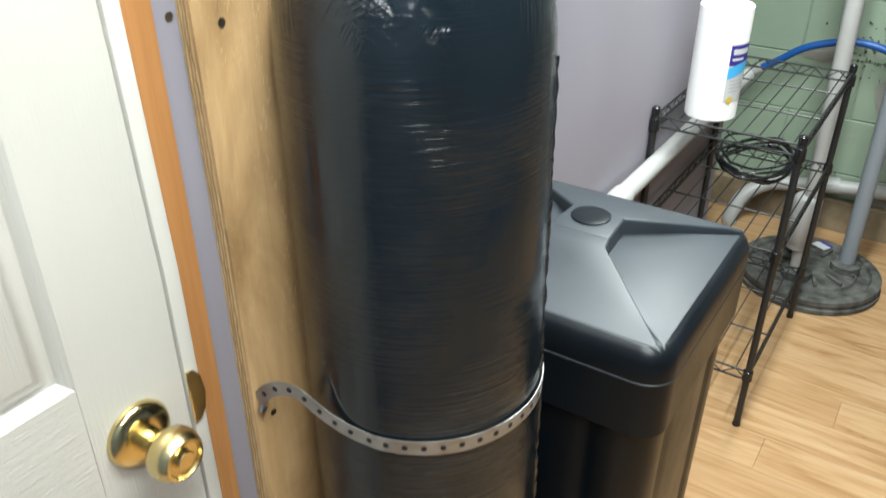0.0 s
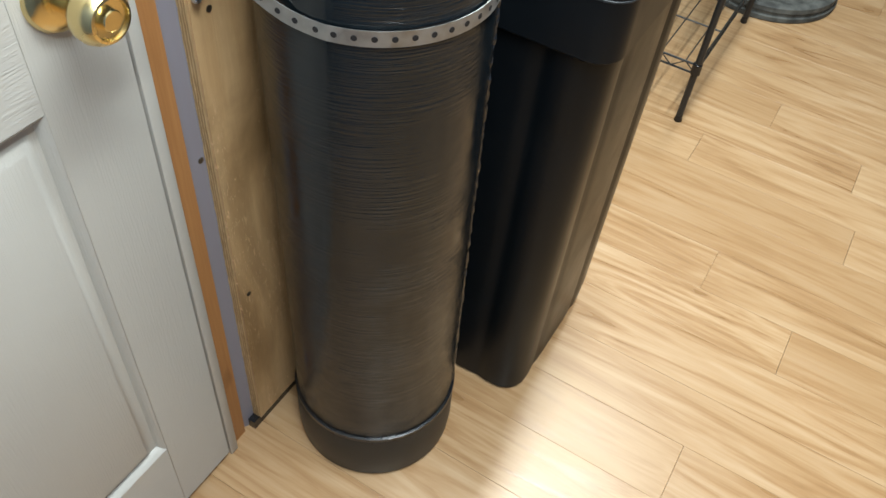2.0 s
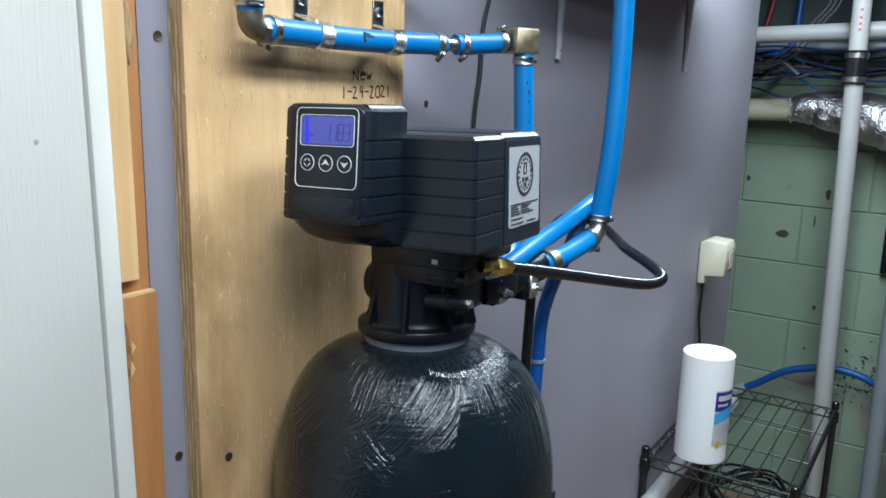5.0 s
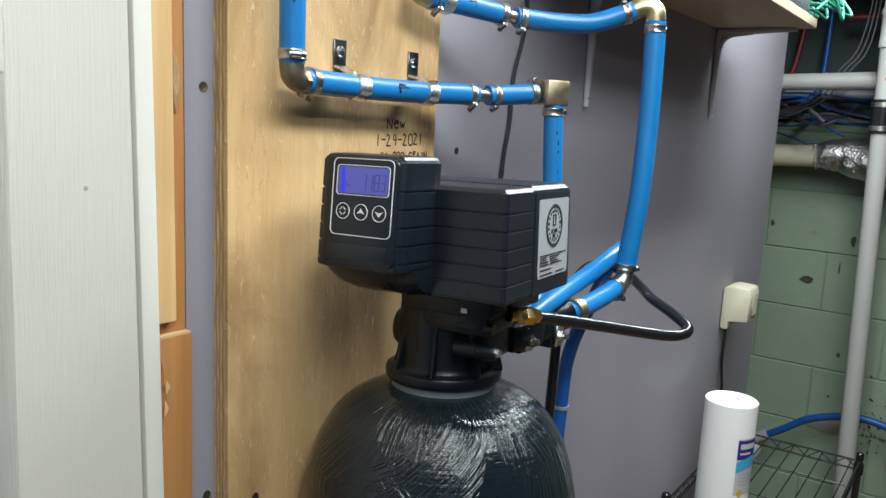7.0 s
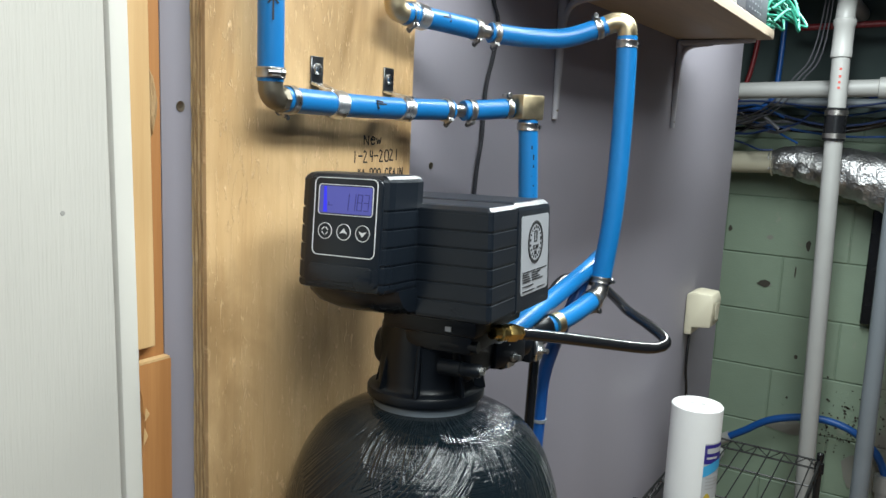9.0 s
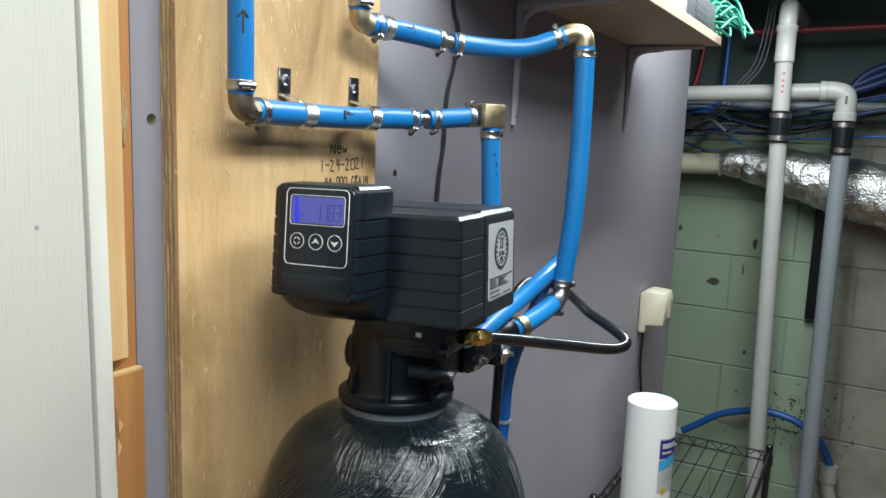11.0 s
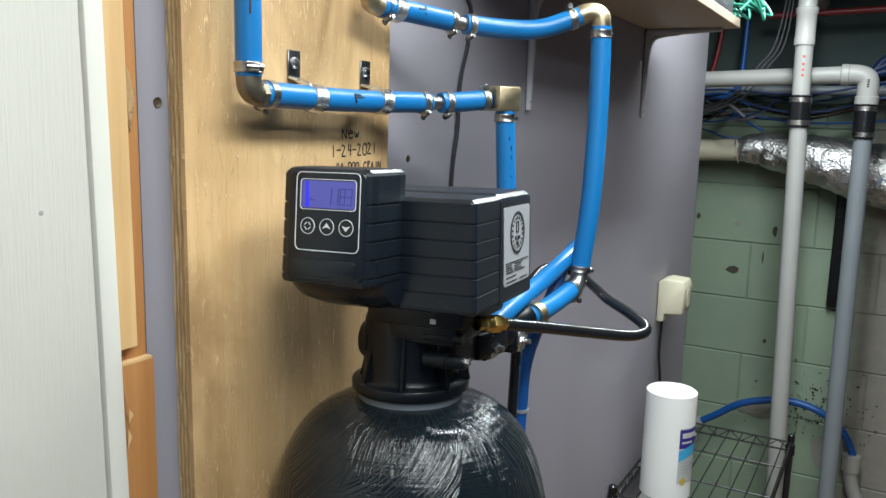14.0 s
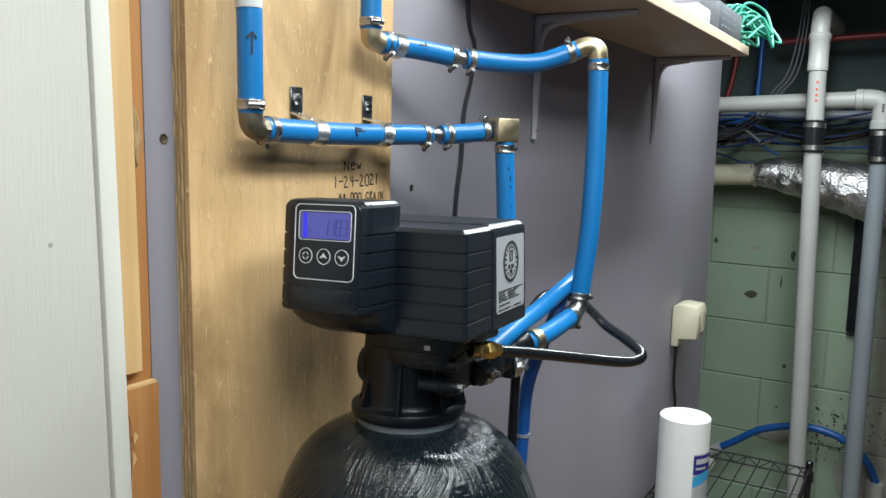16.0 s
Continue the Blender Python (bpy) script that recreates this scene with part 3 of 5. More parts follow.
def knot(y, z, w, h):
    """A torn bark knot standing slightly out of the strip."""
    random.seed(4)
    bm = bmesh.new()
    mid = bm.verts.new((0.0085, y, z))
    rings = []
    for r, x in ((0.4, 0.0088), (0.75, 0.0078), (1.0, 0.0058)):
        rings.append([bm.verts.new((x + random.uniform(-0.0008, 0.0008), y + w * r * math.cos(a) * random.uniform(0.75, 1.15), z + h * r * math.sin(a) * random.uniform(0.75, 1.15))) for a in [2 * math.pi * k / 14 for k in range(14)]])
    for i in range(14):
        j = (i + 1) % 14
        bm.faces.new((mid, rings[0][i], rings[0][j]))
        for p, q in zip(rings, rings[1:]):
            bm.faces.new((p[i], q[i], q[j], p[j]))
    return bm


part("knot", moved(knot(0.1705, 1.622, 0.0065, 0.028), Matrix.Translation((-0.0105, 0.002, 0))), PLYEDGE, shim, "dark torn knot", False)

# Shade in the gap along the wall's foot, built as a black strip.
solo("floor_gap_shade", box(0.001, 0.015, 0.2, 1.15, 0.0005, 0.0215), TUBE, "black strip for the shaded gap at the foot of the wall", "base strip", kind="structure")
# ---- plywood board ----


def veneer(x0, x1, y, seed):
    """One ply of the board, with a ragged sawn edge."""
    random.seed(40 + seed)
    bm = bmesh.new()
    rows = []
    for k in range(260):
        z = 0.022 + 2.358 * k / 259
        e = y + bow(z, 0.012) + random.uniform(-0.0006, 0.0006)
        rows.append([bm.verts.new((x, e2, z)) for x, e2 in ((x0, e), (x0, 0.499), (x1, 0.499), (x1, e + random.uniform(-0.0003, 0.0005)))])
    for p, q in zip(rows, rows[1:]):
        for i in range(4):
            bm.faces.new((p[i], p[(i + 1) % 4], q[(i + 1) % 4], q[i]))
    bm.faces.new(rows[0])
    bm.faces.new(rows[-1][::-1])
    bmesh.ops.recalc_face_normals(bm, faces=bm.faces)
    return bm


ply = thing("plywood_board", (0.009, 0.35, 0.0), "tall unfinished plywood board screwed to the wall", "plywood board", kind="structure")
part("face_sheet", bowed(0.0145, 0.018, 0.2150, 0.4985, 0.022, 2.38, left=0.014), PLY, ply)
for k in range(7):
    a, b = 0.0005 + 0.002 * k, 0.0025 + 0.002 * k
    part("veneer", veneer(a, b, 0.2148 - 0.0004 * (k % 2), k), (PLYLIGHT, PLYEDGE)[k % 2], ply, smooth=False)


def screw_head(place, parent, r=0.0042, mat=None):
    part("screw", lathe([(r, 0.0), (r, 0.0006), (r * 0.6, 0.0004), (0, -0.0012)], 14, place, (1, 0, 0)), mat or TARNISH, parent)


for y, z in ((0.2435, 1.257), (0.241, 0.817), (0.36, 1.9), (0.232, 0.351)):
    screw_head((0.0182, y, z), ply)

PEN = {"N": "0006 0640 4046", "e": "0343 4344 4425 2503 0310 1030 3041", "w": "0410 1023 2330 3044", "1": "2026", "-": "0343", "2": "0516 1635 3523 2300 0040", "4": "1613 1343 3630", "0": "1605 0501 0110 1030 3041 4145 4536 3616", "8": "2614 1433 3331 3120 2011 1113 1334 3426", ",": "2110", "G": "4536 3616 1604 0402 0210 1030 3042 4222", "R": "0006 0636 3635 3503 0340", "A": "0026 2640 1232", "I": "2026"}


def pen_writing(text, height, pitch, y, z, lean=0.0):
    """Words in felt pen: each stroke a thin raised line on the board, slightly uneven."""
    random.seed(len(text))
    bm = bmesh.new()
    cell = height / 6
    for k, sign in enumerate(text):
        ox, oz = k * pitch + random.uniform(-0.0006, 0.0006), lean * k * pitch + random.uniform(-0.0006, 0.0006)
        squeeze = 0.72 * pitch / (4 * cell)
        for stroke in PEN.get(sign, "").split():
            pts = [(0.0184, y + ox + int(stroke[i]) * cell * squeeze, z + oz + int(stroke[i + 1]) * cell) for i in (0, 2)]
            pts.insert(1, tuple((a + b) / 2 + random.uniform(-0.0003, 0.0003) for a, b in zip(*pts)))
            tube([(0.0184, q[1], q[2]) for q in pts], 0.00085, 3, 6, bm=bm)
    for v in bm.verts:
        v.co.x = 0.0181 + max(0.0, v.co.x - 0.0184) * 0.5
    return part("writing", bm, INK, ply, "felt pen writing")


pen_writing("New", 0.0095, 0.0105, 0.4145, 1.5915, 0.03)
pen_writing("1-24-2021", 0.0118, 0.0090, 0.3965, 1.5738, 0.02)
pen_writing("48,000 GRAIN", 0.0090, 0.0068, 0.4050, 1.5585, 0.0)
wall_screws = thing("drywall_screws", (0.0, 0.2, 1.2), "dark drywall screws sunk in the painted edge", "screws", kind="structure")
for y, z in ((0.1975, 1.62), (0.2035, 1.268), (0.2075, 0.62), (0.57, 1.567), (0.72, 1.50)):
    screw_head((0.0002, y, z), wall_screws)

# ---- water softener ----
AX, AY, TR = 0.159, 0.365, 0.132
softener = thing("water_softener", (AX, AY, 0.0), "tall black film-wrapped softener tank with a black control head", "water softener")


def dome(r, z0, h, n=14):
    return [(r * math.cos(radians(90 * k / n)) ** 0.51, z0 + h * math.sin(radians(90 * k / n))) for k in range(n)]


part("tank", lathe([(TR - 0.012, 0.02), (TR - 0.001, 0.05)] + [(TR, 0.11 + 0.065 * k) for k in range(17)] + [(r, z) for r, z in dome(TR, 1.222, 0.138) if r > 0.045] + [(0.045, 1.361)], 96, (AX, AY, 0)), FILM, softener, "tank wrapped in glossy black stretch film")


def film_seam():
    """The loose, crinkled end of the film, running up the tank's side."""
    random.seed(21)
    bm = bmesh.new()
    rows = []
    for k in range(150):
        z = 0.13 + 1.09 * k / 149
        a = radians(21 + 1.2 * math.sin(k * 0.21) + random.uniform(-0.5, 0.5))
        b = a + radians(2.4 + random.uniform(-0.9, 0.9))
        rows.append([bm.verts.new((AX + (TR + d) * math.cos(c), AY + (TR + d) * math.sin(c), z)) for c, d in ((a, 0.0002), ((a + b) / 2, 0.0012 + random.uniform(0, 0.0022)), (b, 0.0004))])
    for p, q in zip(rows, rows[1:]):
        for i in range(2):
            bm.faces.new((p[i], p[i + 1], q[i + 1], q[i]))
    return bm


part("film_seam", film_seam(), FILMEDGE, softener, smooth=False)
part("boot", lathe([(TR - 0.006, 0.0), (TR + 0.001, 0.004), (TR + 0.003, 0.03), (TR + 0.003, 0.106), (TR + 0.001, 0.109), (0.12, 0.109)], 72, (AX, AY, 0)), BOOT, softener, "dull black base boot")
part("band", lathe([(TR, 0.109), (TR + 0.004, 0.110), (TR + 0.004, 0.117), (TR, 0.118)], 72, (AX, AY, 0)), TUBE, softener)
part("neck_ring", lathe([(0.046, 1.343), (0.0485, 1.352), (0.0485, 1.366), (0.045, 1.369)], 56, (AX, AY, 0)), GREY, softener, "grey ring under the valve")
valve = part("valve_body", lathe([(0.045, 1.3655), (0.0515, 1.3668), (0.0540, 1.3690), (0.0545, 1.3705), (0.0545, 1.3765), (0.0538, 1.3776), (0.0465, 1.3788), (0.0448, 1.3805), (0.0440, 1.385), (0.0432, 1.42), (0.042, 1.435), (0.038, 1.442), (0.038, 1.46)], 56, (AX, AY, 0)), BLACK, softener, "black plastic valve body with a flange")
# The head's own frame: u to its right, v to its back.
HEAD = Matrix.Translation((AX + 0.006, AY - 0.002, 0)) @ Matrix.Rotation(radians(5), 4, "Z")


def at_head(bm):
    return moved(bm, HEAD)


for a in (20, -28, -78, -128, 200, 160):
    part("rib", moved(prism([(0.040, 1.378), (0.0515, 1.378), (0.0415, 1.424)], 0.004, Matrix.Translation((0, -0.002, 0)), 0.0008, 1), HEAD @ Matrix.Rotation(radians(a), 4, "Z")), BLACK, valve)
part("yoke_plate", at_head(box(-0.024, 0.066, -0.050, 0.055, 1.438, 1.458, 0.004, 2)), BLACK, valve)
part("side_port", at_head(lathe([(0.019, 0), (0.019, 0.044), (0.016, 0.048), (0, 0.048)], 28, (0, -0.005, 1.412), (-1, -0.1, 0))), BLACK, valve)
part("port_block", at_head(box(0.01, 0.046, -0.020, 0.060, 1.388, 1.440, 0.008, 3)), BLACK, valve)
part("port_block", at_head(box(-0.01, 0.058, -0.040, 0.030, 1.420, 1.441, 0.005, 2)), BLACK, valve)
part("meter_port", at_head(lathe([(0.0068, 0), (0.0068, 0.020), (0.0060, 0.0205), (0.0060, 0.036), (0.0050, 0.038), (0, 0.038)], 24, (0.028, -0.038, 1.408), (1, 0.05, 0))), BLACK, valve)
part("port", at_head(lathe([(0.0050, 0), (0.0050, 0.034), (0, 0.034)], 24, (0.028, -0.036, 1.428), (1, 0.05, 0))), BLACK, valve)
part("bolt", at_head(lathe([(0.0038, 0), (0.0038, 0.004), (0, 0.005)], 6, (0.065, -0.036, 1.409), (1, 0.05, 0))), STEEL, valve, "bright steel bolt")
part("serial_tag", at_head(box(0.038, 0.0435, -0.0512, -0.0502, 1.4425, 1.4465)), LABELWHITE, valve)


def ribbed(outline, z0, z1, grooves, groove=0.0010, draft=0.0, chamfer=0.006):
    """A body with thin grooves at the given heights; outline gives the plan for a shrink value, and draft narrows it upwards."""
    bm = bmesh.new()
    rings = []

    def ring(shrink, z):
        rings.append([bm.verts.new((u, v, z)) for u, v in outline(shrink + draft * (z - z0) / (z1 - z0))])

    ring(0.004, z0)
    ring(0.0008, z0 + 0.0015)
    ring(0.0, z0 + 0.004)
    for z in grooves:
        ring(0.0, z - 0.0009)
        ring(groove, z - 0.0006)
        ring(groove, z + 0.0004)
        ring(0.0003, z + 0.0007)
        ring(0.0, z + 0.0016)
    ring(0.0, z1 - chamfer)
    ring(0.0012, z1 - chamfer * 0.55)
    ring(chamfer * 0.6, z1 - 0.0008)
    ring(chamfer * 1.1, z1)
    for a, b in zip(rings, rings[1:]):
        for i in range(len(a)):
            j = (i + 1) % len(a)
            bm.faces.new((a[i], a[j], b[j], b[i]))
    bm.faces.new(rings[0][::-1])
    bm.faces.new(rings[-1])
    bmesh.ops.recalc_face_normals(bm, faces=bm.faces)
    return bm


def plan(u0, u1, v0, v1, chamfer):
    """A plan with small rounded corners that can be shrunk."""
    def outline(s):
        a, b, c, d, k = u0 + s, u1 - s, v0 + s, v1 - s, chamfer
        return [(a + k, c), (b - k, c), (b - k * 0.3, c + k * 0.3), (b, c + k), (b, d - k), (b - k * 0.3, d - k * 0.3), (b - k, d), (a + k, d), (a + k * 0.3, d - k * 0.3), (a, d - k), (a, c + k), (a + k * 0.3, c + k * 0.3)]
    return outline


def display_plan(s):
    """The forward housing's plan: flat front, a rounded left side and a right side that flares to the cover."""
    return [(0.0182 - s, -0.0630 - s), (0.0180 - s, -0.072), (0.0140 - s, -0.101), (0.0120 - s, -0.1075), (0.0080 - s, -0.1110 + s), (-0.0610 + s, -0.1115 + s), (-0.0680 + s, -0.1095 + s), (-0.0725 + s, -0.1040 + s), (-0.0740 + s, -0.0950), (-0.0740 + s, -0.0630 - s)]


def leaned(bm):
    """Tips the display's face back a few degrees."""
    for v in bm.verts:
        v.co.y += 0.075 * (v.co.z - 1.506)
    return at_head(bm)


# Head: the ribbed cover, the smooth rear cover, the forward display housing, and the sloped tray below them.
GROOVES = [1.4863 + 0.0145 * k for k in range(5)]
head = part("cover", at_head(ribbed(plan(-0.058, 0.0855, -0.068, 0.02, 0.0035), 1.4555, 1.5500, [1.4718] + GROOVES[:4] + [1.5443], 0.0008, 0.0022, 0.0065)), BLACKMATT, softener, "black ribbed plastic control cover", False)
part("rear_cover", at_head(ribbed(plan(-0.058, 0.0862, -0.0160, 0.0745, 0.004), 1.4545, 1.5515, [], 0.0008, 0.0022, 0.0075)), BLACKMATT, softener, "", False)
housing = part("display_housing", leaned(ribbed(display_plan, 1.4785, 1.5725, GROOVES, 0.0009, 0.0004, 0.0055)), BLACKMATT, softener, "black display housing with rounded sides", False)


def belly():
    """The tray under the display housing, sloping back to the cover's foot."""
    rows = [(1.480, -0.0700, -0.1065), (1.4745, -0.0690, -0.1045), (1.4655, -0.0640, -0.0975), (1.4600, -0.0560, -0.0880), (1.4570, -0.0480, -0.0790)]
    bm = bmesh.new()
    rings = []
    for z, u0, v0 in rows:
        rings.append([bm.verts.new((u, v, z)) for u, v in ((u0 + 0.014, v0), (0.004, v0 + 0.003), (0.0155, v0 + 0.014), (0.0195, -0.0655), (0.0195, 0.05), (u0, 0.05), (u0, v0 + 0.016), (u0 + 0.004, v0 + 0.005))])
    for a, b in zip(rings, rings[1:]):
        for k in range(len(a)):
            l = (k + 1) % len(a)
            bm.faces.new((a[k], a[l], b[l], b[k]))
    bm.faces.new(rings[0])
    bm.faces.new(rings[-1][::-1])
    bmesh.ops.recalc_face_normals(bm, faces=bm.faces)
    return bm


part("skirt", at_head(belly()), BLACKMATT, softener)
part("front_plate", leaned(prism([(u - 0.0265, w + 1.5262) for u, w in rounded(0.0715, 0.0865, 0.007)], 0.0028, Matrix.Translation((0, -0.1132, 0)), 0.0010, 2)), BLACKMATT, housing)
part("lower_step", leaned(prism([(u - 0.0270, w + 1.4930) for u, w in rounded(0.060, 0.0135, 0.004)], 0.0016, Matrix.Translation((0, -0.1140, 0)), 0.0006, 2)), BLACKMATT, housing)
FACE = HEAD @ Matrix.Translation((-0.0249, -0.1132 + 0.075 * 0.032, 1.538)) @ Matrix.Rotation(radians(90 - 4.29), 4, "X")


def outline_ring(w, h, r, line, m):
    bm = bmesh.new()
    outer = [bm.verts.new((u, v, 0.0)) for u, v in rounded(w, h, r)]
    inner = [bm.verts.new((u, v, 0.0)) for u, v in rounded(w - 2 * line, h - 2 * line, max(r - line, 0.0005))]
    for i in range(len(outer)):
        j = (i + 1) % len(outer)
        bm.faces.new((outer[i], outer[j], inner[j], inner[i]))
    ext = bmesh.ops.extrude_face_region(bm, geom=bm.faces[:])
    bmesh.ops.translate(bm, verts=[g for g in ext["geom"] if isinstance(g, bmesh.types.BMVert)], vec=(0, 0, 0.0006))
    bmesh.ops.recalc_face_normals(bm, faces=bm.faces)
    return moved(bm, m)


def disc(r, m, thick=0.0006, segments=32):
    return moved(lathe([(0, 0), (r, 0), (r, thick), (0, thick)], segments), m)


part("panel_line", outline_ring(0.0592, 0.0628, 0.005, 0.00062, FACE), SILVERINK, housing)
lcd_at = FACE @ Matrix.Translation((0.0001, 0.0137, 0))
part("display_frame", outline_ring(0.0515, 0.0245, 0.003, 0.00055, lcd_at), SILVERINK, housing)
part("display_edge", prism(rounded(0.0490, 0.0220, 0.001), 0.0005, lcd_at @ Matrix.Rotation(radians(-90), 4, "X") @ Matrix.Translation((0, -0.0005, 0))), LCDDIM, housing)
part("display", prism([(-0.0208, -0.0103), (0.0240, -0.0103), (0.0240, 0.0103), (-0.0208, 0.0103)], 0.0003, lcd_at @ Matrix.Rotation(radians(-90), 4, "X") @ Matrix.Translation((0, -0.0009, 0))), LCD, housing, "lit blue display showing numbers")
part("display_band", prism([(-0.0204, -0.0103), (-0.0165, -0.0103), (-0.0180, 0.0103), (-0.0204, 0.0103)], 0.0001, lcd_at @ Matrix.Rotation(radians(-90), 4, "X") @ Matrix.Translation((0, -0.0011, 0))), LCDEDGE, housing)
SEGMENTS = {"1": "bc", "8": "abcdefg", "3": "abcdg"}


def digit(figure, place):
    """A figure of the display, made of its upright and level bars."""
    w, h, t = 0.0042, 0.0062, 0.00062
    bars = {"a": (0, 2 * h, w, 2 * h), "g": (0, h, w, h), "d": (0, 0, w, 0), "f": (0, h, 0, 2 * h), "e": (0, 0, 0, h), "b": (w, h, w, 2 * h), "c": (w, 0, w, h)}
    bm = bmesh.new()
    for key in SEGMENTS[figure]:
        x0, y0, x1, y1 = bars[key]
        box(x0 - t / 2, x1 + t / 2, y0 - t / 2, y1 + t / 2, 0, 0.0002, bm=bm)
    for v in bm.verts:
        v.co.x += 0.06 * v.co.y
    return moved(bm, place)


for k, figure in enumerate("1183"):
    part("digit", digit(figure, lcd_at @ Matrix.Translation((-0.0010 + 0.0062 * k, -0.0075, 0.00115))), LCDINK, housing)
flow_mark = box(-0.0160, -0.0115, -0.0048, -0.0042, 0, 0.0002)
box(-0.0155, -0.0149, -0.0048, -0.0018, 0, 0.0002, bm=flow_mark)
part("flow_mark", moved(flow_mark, lcd_at @ Matrix.Translation((0, 0, 0.00115))), LCDINK, housing)
for k, u in enumerate((-0.0178, 0.0, 0.0177)):
    spot = FACE @ Matrix.Translation((u, -0.0117, 0))
    part("button", disc(0.0060, spot, 0.0005), BLACKMATT, housing)
    part("button_ring", annulus(0.0061, 0.0066, 0.0007, spot), SILVERINK, housing)
    lay = spot @ Matrix.Rotation(radians(-90), 4, "X") @ Matrix.Translation((0, -0.0009, 0))
    if k == 0:
        for s in ((1, 1), (1, -1), (-1, 1), (-1, -1)):
            part("button_mark", prism([(s[0] * 0.0007, s[1] * 0.0034), (s[0] * 0.0034, s[1] * 0.0007), (s[0] * 0.0024, s[1] * 0.0007), (s[0] * 0.0007, s[1] * 0.0024)], 0.0003, lay), SILVERINK, housing)
    else:
        d = 1 if k == 1 else -1
        part("button_mark", prism([(-0.0038, -0.0016 * d), (0, -0.0004 * d), (0.0038, -0.0016 * d), (0, 0.0030 * d)], 0.0003, lay), SILVERINK, housing)

# Sticker on the cover's side.
SIDE = HEAD @ Matrix.Translation((0.0857, 0.0302, 1.5045)) @ Matrix.Rotation(radians(90), 4, "Z") @ Matrix.Rotation(radians(90 - 1.3), 4, "X")
sticker = part("sticker", moved(prism(rounded(0.0690, 0.0690, 0.0035), 0.0005, Matrix.Rotation(radians(-90), 4, "X")), SIDE), LABELGREY, head, "grey-white maker's sticker with a round emblem")
up = SIDE @ Matrix.Translation((0, 0, 0.0002))
part("emblem_ring", annulus(0.0165, 0.0190, 0.0004, up @ Matrix.Translation((0.0, 0.0105, 0))), INK, head)
random.seed(12)
for k in range(18):
    w = 0.0006 + 0.0012 * random.random()
    part("emblem_mark", moved(box(-w * 0.8, w * 0.8, 0.0122, 0.0140 + 0.0010 * random.random(), 0, 0.0004), up @ Matrix.Translation((0, 0.0105, 0)) @ Matrix.Rotation(radians(20 * k), 4, "Z")), INK, head)
part("emblem_core", outline_ring(0.0065, 0.0100, 0.0008, 0.0010, up @ Matrix.Translation((0, 0.0155, -0.0002))), INK, head)
letters("SCAN", 0.0056, up @ Matrix.Translation((0, 0.0056, 0.0002)), head, INK, "writing", squeeze=0.95)
letters("ME", 0.0056, up @ Matrix.Translation((0, 0.0008, 0.0002)), head, INK, "writing", squeeze=0.95)
for row, bars in enumerate((((-31, 3), (5, 24), (26, 30)), ((-30, -16), (-8, 14)), ((-30, -14), (-8, 8)), ((-30, -12), (-8, 12)), ((-30, -10), (-7, 20)), (), ((-30, -12), (-11, -4)), (), ((-30, -2), (6, 26)))):
    y = -0.0150 - 0.0021 * row
    for p, q in bars:
        part("print_bar", moved(box(p / 1000, q / 1000, y, y + 0.0008, 0, 0.0004), up), INK, head)

softener.location = (AX + 0.005, AY - 0.011, 0.0)
softener.rotation_euler = (radians(-0.82), radians(-1.44), 0)

# ---- brine tank ----
BX0, BX1, BY0, BY1 = 0.020, 0.386, 0.492, 0.858
BCX, BCY = (BX0 + BX1) / 2, (BY0 + BY1) / 2
brine = thing("brine_tank", (BCX, BCY, 0.0), "square black plastic brine tank with a ridged lid", "brine tank")


def loft(loops, close=True):
    bm = bmesh.new()
    rings = [[bm.verts.new(v) for v in loop] for loop in loops]
    for a, b in zip(rings, rings[1:]):
        for i in range(len(a)):
            j = (i + 1) % len(a)
            bm.faces.new((a[i], a[j], b[j], b[i]))
    if close:
        bm.faces.new(rings[0][::-1])
        bm.faces.new(rings[-1])
    bmesh.ops.recalc_face_normals(bm, faces=bm.faces)
    return bm


def fluted(half, z, notch):
    """A square plan with round corners and a shallow flute beside each corner."""
    pts = []
    r, n0, n1 = 0.045, 0.070, 0.090
    side = [(-half + r, 0), (-half + n0 - 0.008, 0), (-half + n0, notch * 0.35), (-half + n0 + 0.007, notch), (-half + n1 - 0.006, notch), (-half + n1 + 0.004, notch * 0.4), (-half + n1 + 0.02, 0)]
    side = side + [(-u, d) for u, d in side[::-1]]
    arc = [(half - r + r * math.sin(radians(a)), r - r * math.cos(radians(a))) for a in (15, 30, 45, 60, 75)]
    for k in range(4):
        m = Matrix.Rotation(radians(90 * k), 3, "Z")
        for u, d in side + arc:
            q = m @ Vector((u, -half + d, 0))
            pts.append((BCX + q.x, BCY + q.y, z))
    return pts


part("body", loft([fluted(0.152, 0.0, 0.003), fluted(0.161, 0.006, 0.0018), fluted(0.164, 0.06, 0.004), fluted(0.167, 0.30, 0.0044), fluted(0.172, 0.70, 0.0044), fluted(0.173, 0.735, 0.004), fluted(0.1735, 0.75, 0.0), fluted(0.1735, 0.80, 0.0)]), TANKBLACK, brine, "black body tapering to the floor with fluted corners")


def square(half, z, r, n=6):
    return [(BCX + u, BCY + v, z) for u, v in rounded(2 * half, 2 * half, r, n)]


skirt = loft([square(0.180, 0.750, 0.038), square(0.1825, 0.753, 0.038), square(0.183, 0.842, 0.038), square(0.1825, 0.862, 0.037), square(0.178, 0.874, 0.035), square(0.171, 0.8795, 0.033)])
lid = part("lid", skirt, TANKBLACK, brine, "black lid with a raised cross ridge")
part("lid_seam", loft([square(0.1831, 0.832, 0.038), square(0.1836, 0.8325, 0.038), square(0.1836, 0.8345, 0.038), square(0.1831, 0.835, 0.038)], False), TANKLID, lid)


